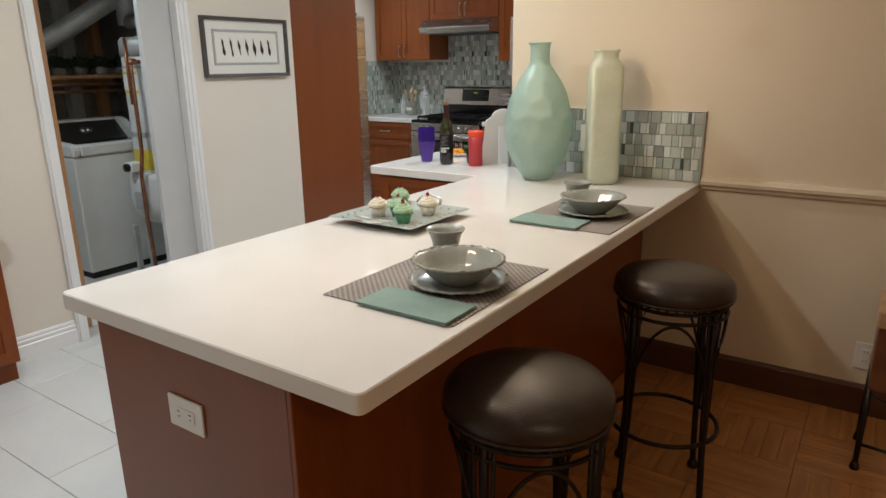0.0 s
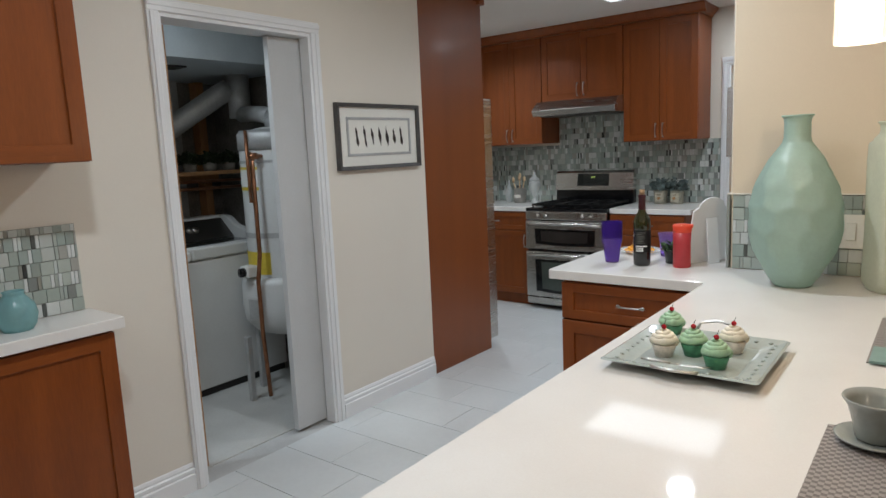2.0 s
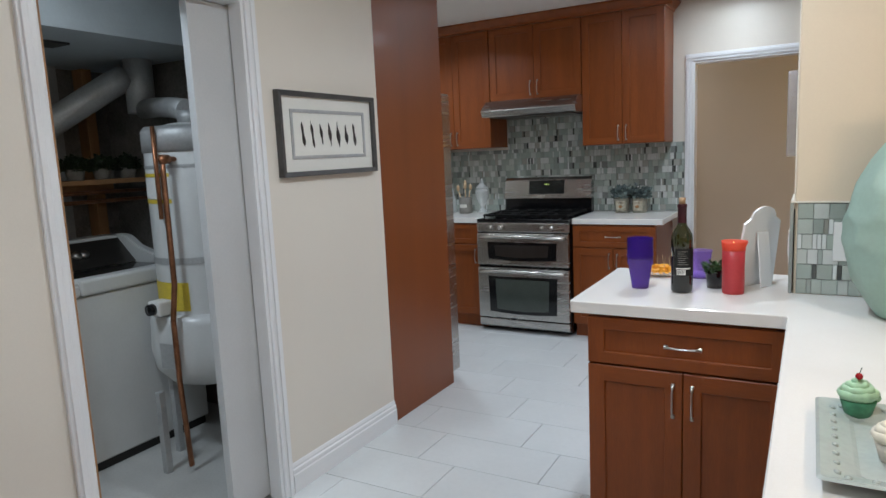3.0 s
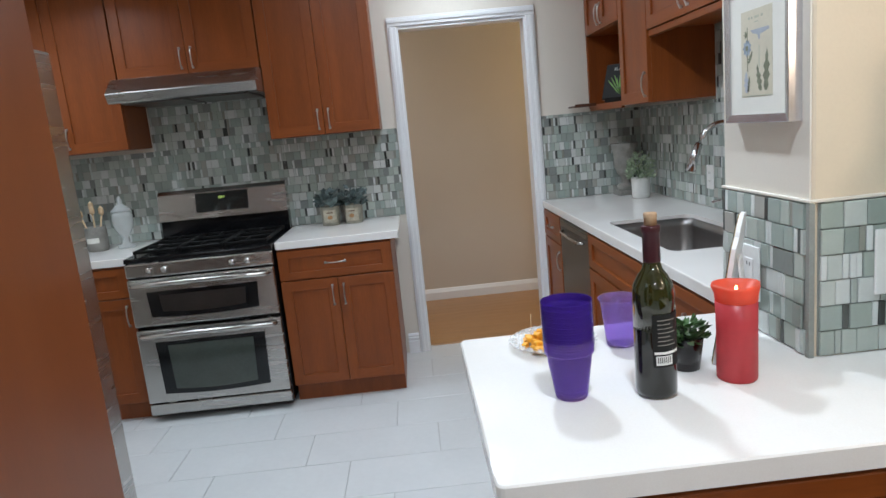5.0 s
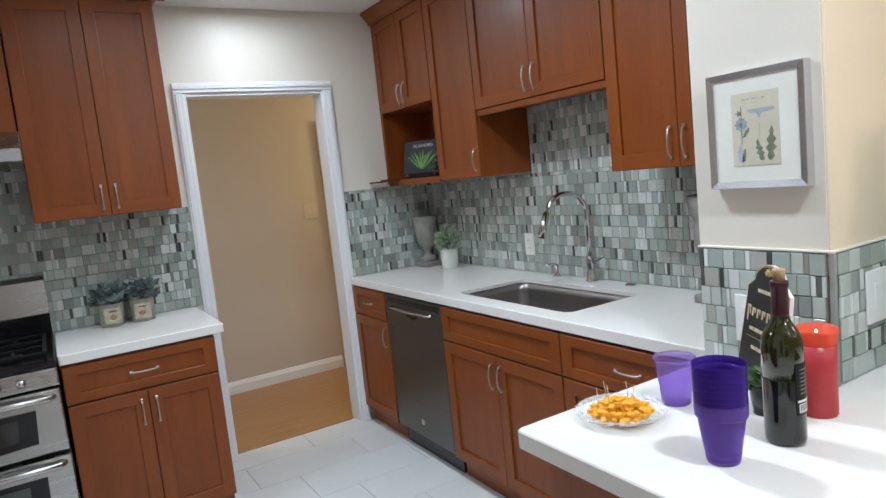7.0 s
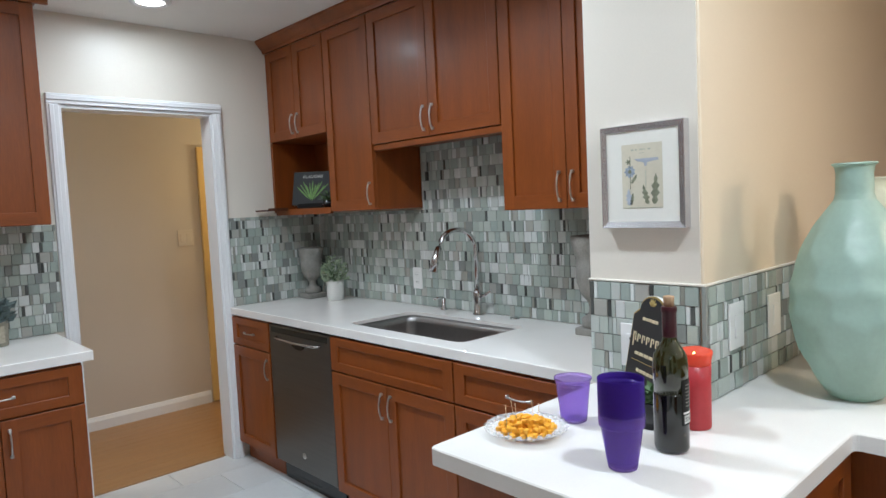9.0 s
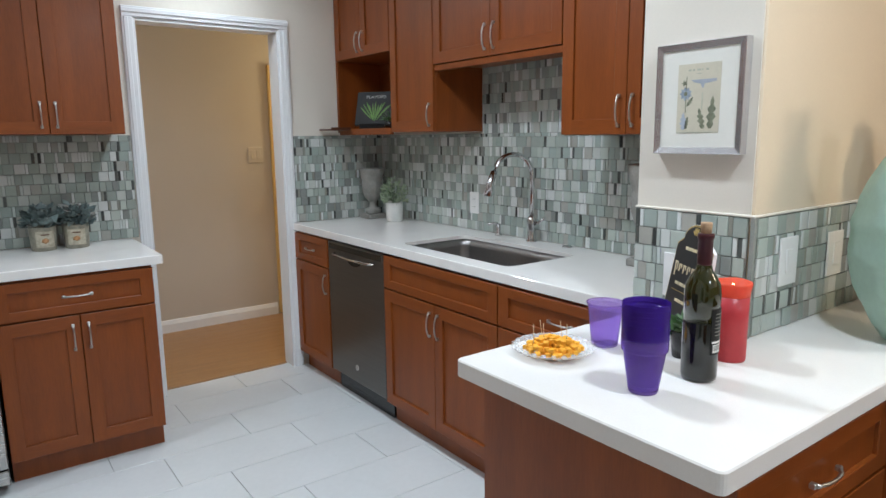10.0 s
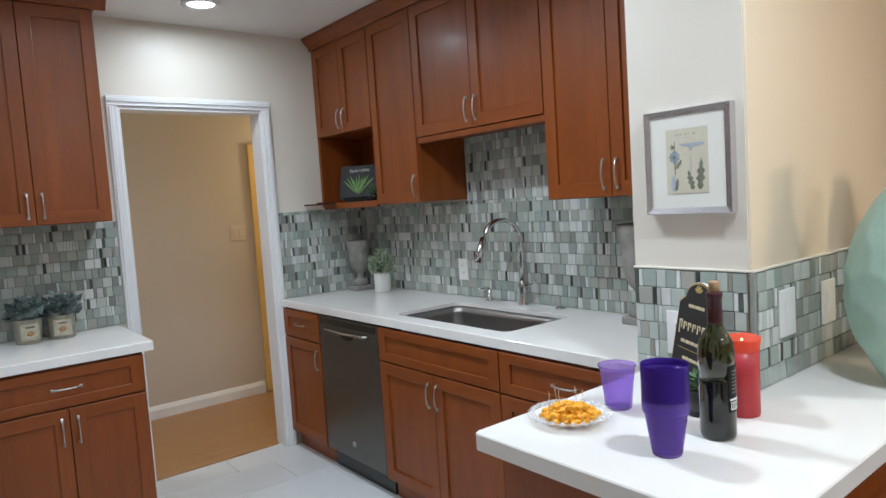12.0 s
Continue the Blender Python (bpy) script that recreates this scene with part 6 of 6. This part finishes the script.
for i, y in enumerate((3.77, 3.925, 4.08, 4.235)):
    g = thing("topiary_pot", "dark clipped topiary ball in a small grey pot", "plant", pose(-6.30, y, 1.3852), "topiary pots on the shelf")
    part("pot", lathe([(0.0, 0.0), (0.038, 0.0), (0.05, 0.06), (0.046, 0.06), (0.0, 0.055)], 20), STONE, g)
    part("foliage", leaves(420, 0.068, 0.085, 0.022, 40 + i, base=0.045, wide=0.8), LEAF_DARK, g)
    part("core", blob(0.052, 1, 1, 0.85, at=(0, 0, 0.09), rough=0.2), LEAF_DARK, g)
one("bucket_liner", blob(0.09, 1, 0.8, 0.35, at=(0, 0, 0.035), rough=0.35), RUBBER, "dark cloth heap on the laundry floor", "cloth", pose(-5.40, 4.12, 0.0))
for x, y in ((-5.95, 2.95), (-5.95, 3.6), (-6.35, 3.3)):
    one("ceiling_vent", solid((x - 0.07, x + 0.07, y - 0.12, y + 0.12, 2.019, 2.029), bevel=0.002), SLOT, "dark rectangular slot in the laundry soffit", "vent")

# ---- hall ----
# a door leaf stands in for the yellow-lit jamb at the hall end
g = thing("hall_door", "panel door standing in for a yellow-lit jamb at the hall end, light put into its colour", "door", pose(-2.447, 8.4695, 0))
part("door_leaf", solid((0.0, 0.76, -0.03, 0.0, 0.012, 1.985), bevel=0.002), LIT_HONEY, g)
part("raised_panel", solid((0.12, 0.64, -0.036, -0.03, 0.2, 0.85), bevel=0.003), LIT_HONEY, g)
part("raised_panel", solid((0.12, 0.64, -0.036, -0.03, 1.05, 1.85), bevel=0.003), LIT_HONEY, g)
part("knob", lathe([(0, 0), (0.012, 0), (0.012, 0.03), (0.026, 0.045), (0.02, 0.062), (0, 0.064)], 20), GOLD, g).matrix_local = pose(0.05, -0.03, 0.98, 90, 0, 0)


# ---- ceiling lights ----
for x, y in SPOTS:
    g = thing("recessed_light", "round white recessed ceiling light, lit", "ceiling light", pose(x, y, CEIL), "recessed ceiling lights")
    part("trim", lathe([(0.066, -0.001), (0.095, -0.001), (0.095, -0.006), (0.072, -0.012), (0.066, -0.004)], 32), WHITE, g)
    part("lens", lathe([(0.0, -0.0015), (0.066, -0.0015), (0.066, -0.004), (0.0, -0.0045)], 32), LIT_SPOT, g)
g = thing("ceiling_panel_light", "rectangular recessed ceiling panel, brightly lit", "ceiling light")
part("well", solid((cx0, cx0 + 0.012, cy0, cy1, CEIL, CEIL + 0.1), (cx1 - 0.012, cx1, cy0, cy1, CEIL, CEIL + 0.1), (cx0 + 0.012, cx1 - 0.012, cy0, cy0 + 0.012, CEIL, CEIL + 0.1), (cx0 + 0.012, cx1 - 0.012, cy1 - 0.012, cy1, CEIL, CEIL + 0.1)), WHITE, g)
part("diffuser", solid((cx0 + 0.012, cx1 - 0.012, cy0 + 0.012, cy1 - 0.012, CEIL + 0.004, CEIL + 0.012)), LIT_PANEL, g)


def pendant(x, y, z):
    g = thing("pendant_lamp", "pendant lamp, lit opal cylinder inside a clear glass cylinder", "pendant lamp", pose(x, y, z), "pendants above the bar")
    s = part("shade", lathe([(0.0, 0.016), (0.034, 0.010), (0.044, 0.016), (0.047, 0.032), (0.047, 0.160), (0.036, 0.174), (0.0, 0.18)], 28), SHADE, g, "glowing opal glass cylinder")
    s.visible_shadow = False
    c = part("outer_glass", lathe([(0.0575, 0.0), (0.0595, 0.0), (0.0595, 0.185), (0.02, 0.197), (0.02, 0.193), (0.0575, 0.181), (0.0575, 0.002)], 36), CLEAR, g, "clear glass cylinder")
    c.visible_shadow = False
    part("cap", lathe([(0.0, 0.19), (0.026, 0.19), (0.026, 0.235), (0.012, 0.245), (0.0, 0.245)], 24), NICKEL, g)
    part("cord", tube([(0, 0, 0.24), (0, 0, CEIL - z - 0.02)], 0.0035, 6), BLACK, g)
    part("canopy", lathe([(0, CEIL - z - 0.028), (0.055, CEIL - z - 0.022), (0.06, CEIL - z - 0.001), (0, CEIL - z - 0.001)], 28), NICKEL, g)


for p in PENDANTS:
    pendant(*p)

# ---- floors and mosaics, piece by piece ----
structure("subfloor", solid((XK - 0.12, 1.62, -1.52, YB + 0.10, -0.1, -0.006)), GROUT, "grey grouted bed under the floors")
floor = thing("floor", "large pale grey porcelain floor tiles laid in a third bond", "", kind="structure")
FT = {}


def floor_piece(w, h):
    key = (round(w, 3), round(h, 3))
    if key not in FT:
        FT[key] = data_of("floor_tile", solid((0, w, 0, h, -0.0055, 0.0), bevel=0.0012), FLOOR_TILE)
    return FT[key]


for r in range(-22, 7):
    ya, yb = 5.215 + 0.305 * r, 5.215 + 0.305 * (r + 1)
    ya2, yb2 = max(ya, -1.4), min(yb, YB + 0.10)
    for k in range(-8, 8):
        xa = -3.85 - 0.2033 * r + 0.61 * (k + r // 3)
        xa, xb = max(xa, XK if ya > 4.6 else XL - 0.0), min(xa + 0.61, -2.30 if ya < 4.2 else XS)
        if xb - xa < 0.02 or yb2 - ya2 < 0.02:
            continue
        ob = new("floor_tile", floor_piece(xb - xa - 0.003, yb2 - ya2 - 0.003))
        ob.location = (xa + 0.0015, ya2 + 0.0015, 0)
        ob.parent = floor
parq = thing("parquet_floor", "worn oak finger parquet floor, dark and glossy", "", kind="structure")
strips = [data_of("parquet_strip", solid((0.0005, 0.2985, 0.0005, 0.0593, -0.0055, 0.0), bevel=0.0008), PARQUET), None]
rest = bmesh.new()
for i in range(13):
    for j in range(19):
        bx, by = -2.30 + 0.3 * i, -1.4 + 0.3 * j
        near = -2.05 < bx < -0.9 and 2.2 < by < 4.2
        for k in range(5):
            turned = (i + j) % 2
            if near:
                ob = new("parquet_strip", strips[0])
                ob.matrix_world = pose(bx + 0.0598 * k + 0.0593, by, 0, 0, 0, 90) if turned else pose(bx, by + 0.0598 * k, 0)
                ob.parent = parq
            elif turned:
                box(rest, bx + 0.0598 * k + 0.0005, bx + 0.0598 * k + 0.0593, by, by + 0.298, -0.0055, 0)
            else:
                box(rest, bx, bx + 0.298, by + 0.0598 * k + 0.0005, by + 0.0598 * k + 0.0593, -0.0055, 0)
tagged(part("parquet_rest", rest, PARQUET, parq), kind="stuff")
hall = thing("hall_floor", "honey oak plank hall floor", "", kind="structure")
plank = data_of("plank", solid((0, 5.8, 0, 0.083, -0.02, 0.0), bevel=0.001), OAK)
for i in range(37):
    ob = new("plank", plank)
    ob.location = (-6.2, YB + 0.105 + 0.084 * i, 0.003)
    ob.parent = hall
structure("threshold", solid((-3.626, -2.899, YB + 0.085, YB + 0.125, -0.02, 0.008), bevel=0.003), OAK, "oak threshold strip")

TW = (0.012, 0.029, 0.044)
TILE = [data_of("mosaic_tile", solid((0.0, w, -0.006, 0.0, 0.0, 0.0485), bevel=0.0012), MOSAIC_THIN if w < 0.02 else MOSAIC) for w in TW]
rng = random.Random(11)


def mosaic(name, label, m, regions, near):
    """A mosaic backsplash on the local plane y = 0 (front towards -y): regions of (x0, x1, z0, z1); near(x, z) says which pieces stand alone."""
    g = thing(name, label, "", m, kind="structure")
    bed = bmesh.new()
    rest, thin = bmesh.new(), bmesh.new()
    for x0, x1, z0, z1 in regions:
        box(bed, x0, x1, -0.0035, -0.0005, z0, z1)
        z = z0 + 0.0015
        while z < z1 - 0.012:
            h = min(0.0485, z1 - z - 0.001)
            x = x0 + 0.0015
            while x < x1 - 0.006:
                k = rng.choices((0, 1, 2), (0.40, 0.31, 0.29))[0]
                w = TW[k]
                full = h > 0.048 and x + w < x1 - 0.001
                w = min(w, x1 - x - 0.001)
                out = rng.choice((0.0, 0.0006, 0.0014, 0.0026))
                if full and near(x, z):
                    ob = new("mosaic_tile", TILE[k])
                    ob.matrix_world = pose(x, -0.003 - out, z, rng.gauss(0, 0.9), 0, rng.gauss(0, 0.9))
                    ob.parent = g
                else:
                    box(thin if k == 0 else rest, x, x + w, -0.009 - out, -0.003 - out, z, z + h)
                x += w + 0.0015
            z += 0.0505
    part("grout_bed", bed, TILE_GROUT, g)
    for bm, m2 in ((rest, MOSAIC_REST), (thin, MOSAIC_THIN_REST)):
        if bm.verts:
            tagged(part("mosaic_rest", bm, m2, g), kind="stuff")
        else:
            bm.free()
    return g


LABEL = "grey-green glass and stone mosaic backsplash"
mosaic("backsplash_pier", LABEL + " on the wall end", SINKW(XE - 0.004, 4.621), [(0.0, 0.333, 0.915, 1.2205)], lambda x, z: True)
mosaic("backsplash_bar", LABEL + " behind the bar", NORTH(0, YW), [(XE + 0.008, -1.955, 0.915, 1.2205)], lambda x, z: True)
mosaic("backsplash_sink", LABEL + " behind the sink", SINKW(XS, 0), [(-7.19, -4.627, 0.915, 1.438), (-6.16, -5.297, 1.438, 1.80)], lambda x, z: x > -6.05 and z < 1.3)
mosaic("backsplash_range", LABEL + " behind the range", NORTH(0, YB), [(XK + 0.008, -3.714, 0.915, 1.452), (-5.195, -4.42, 1.452, 1.85)], lambda x, z: x > -4.43)
mosaic("backsplash_corner", LABEL + " beside the doorway", NORTH(0, YB), [(-2.812, XS - 0.01, 0.915, 1.438)], lambda x, z: True)
mosaic("backsplash_side", LABEL + " on the side wall", WESTW(XK, 0), [(6.55, 7.19, 0.915, 1.47)], lambda x, z: False)
mosaic("backsplash_buffet", LABEL + " above the buffet", WESTW(XL, 0), [(1.25, 2.505, 0.915, 1.245)], lambda x, z: x > 2.0)
structure("tile_edge_a", solid((XE - 0.0145, XE - 0.004, YW - 0.0115, YW - 0.0005, 0.915, 1.2205), (-1.955, -1.947, YW - 0.012, YW - 0.0005, 0.915, 1.2205)), TILE_GROUT, "grey grouted tile corner and end strip")
structure("tile_cap", solid((XE - 0.0135, XE - 0.0045, YW - 0.0105, 4.6225, 1.2208, 1.2265), (XE - 0.0045, -1.945, YW - 0.0105, YW - 0.0005, 1.2208, 1.2265), bevel=0.001), PAINT, "white cap strip on the mosaic")
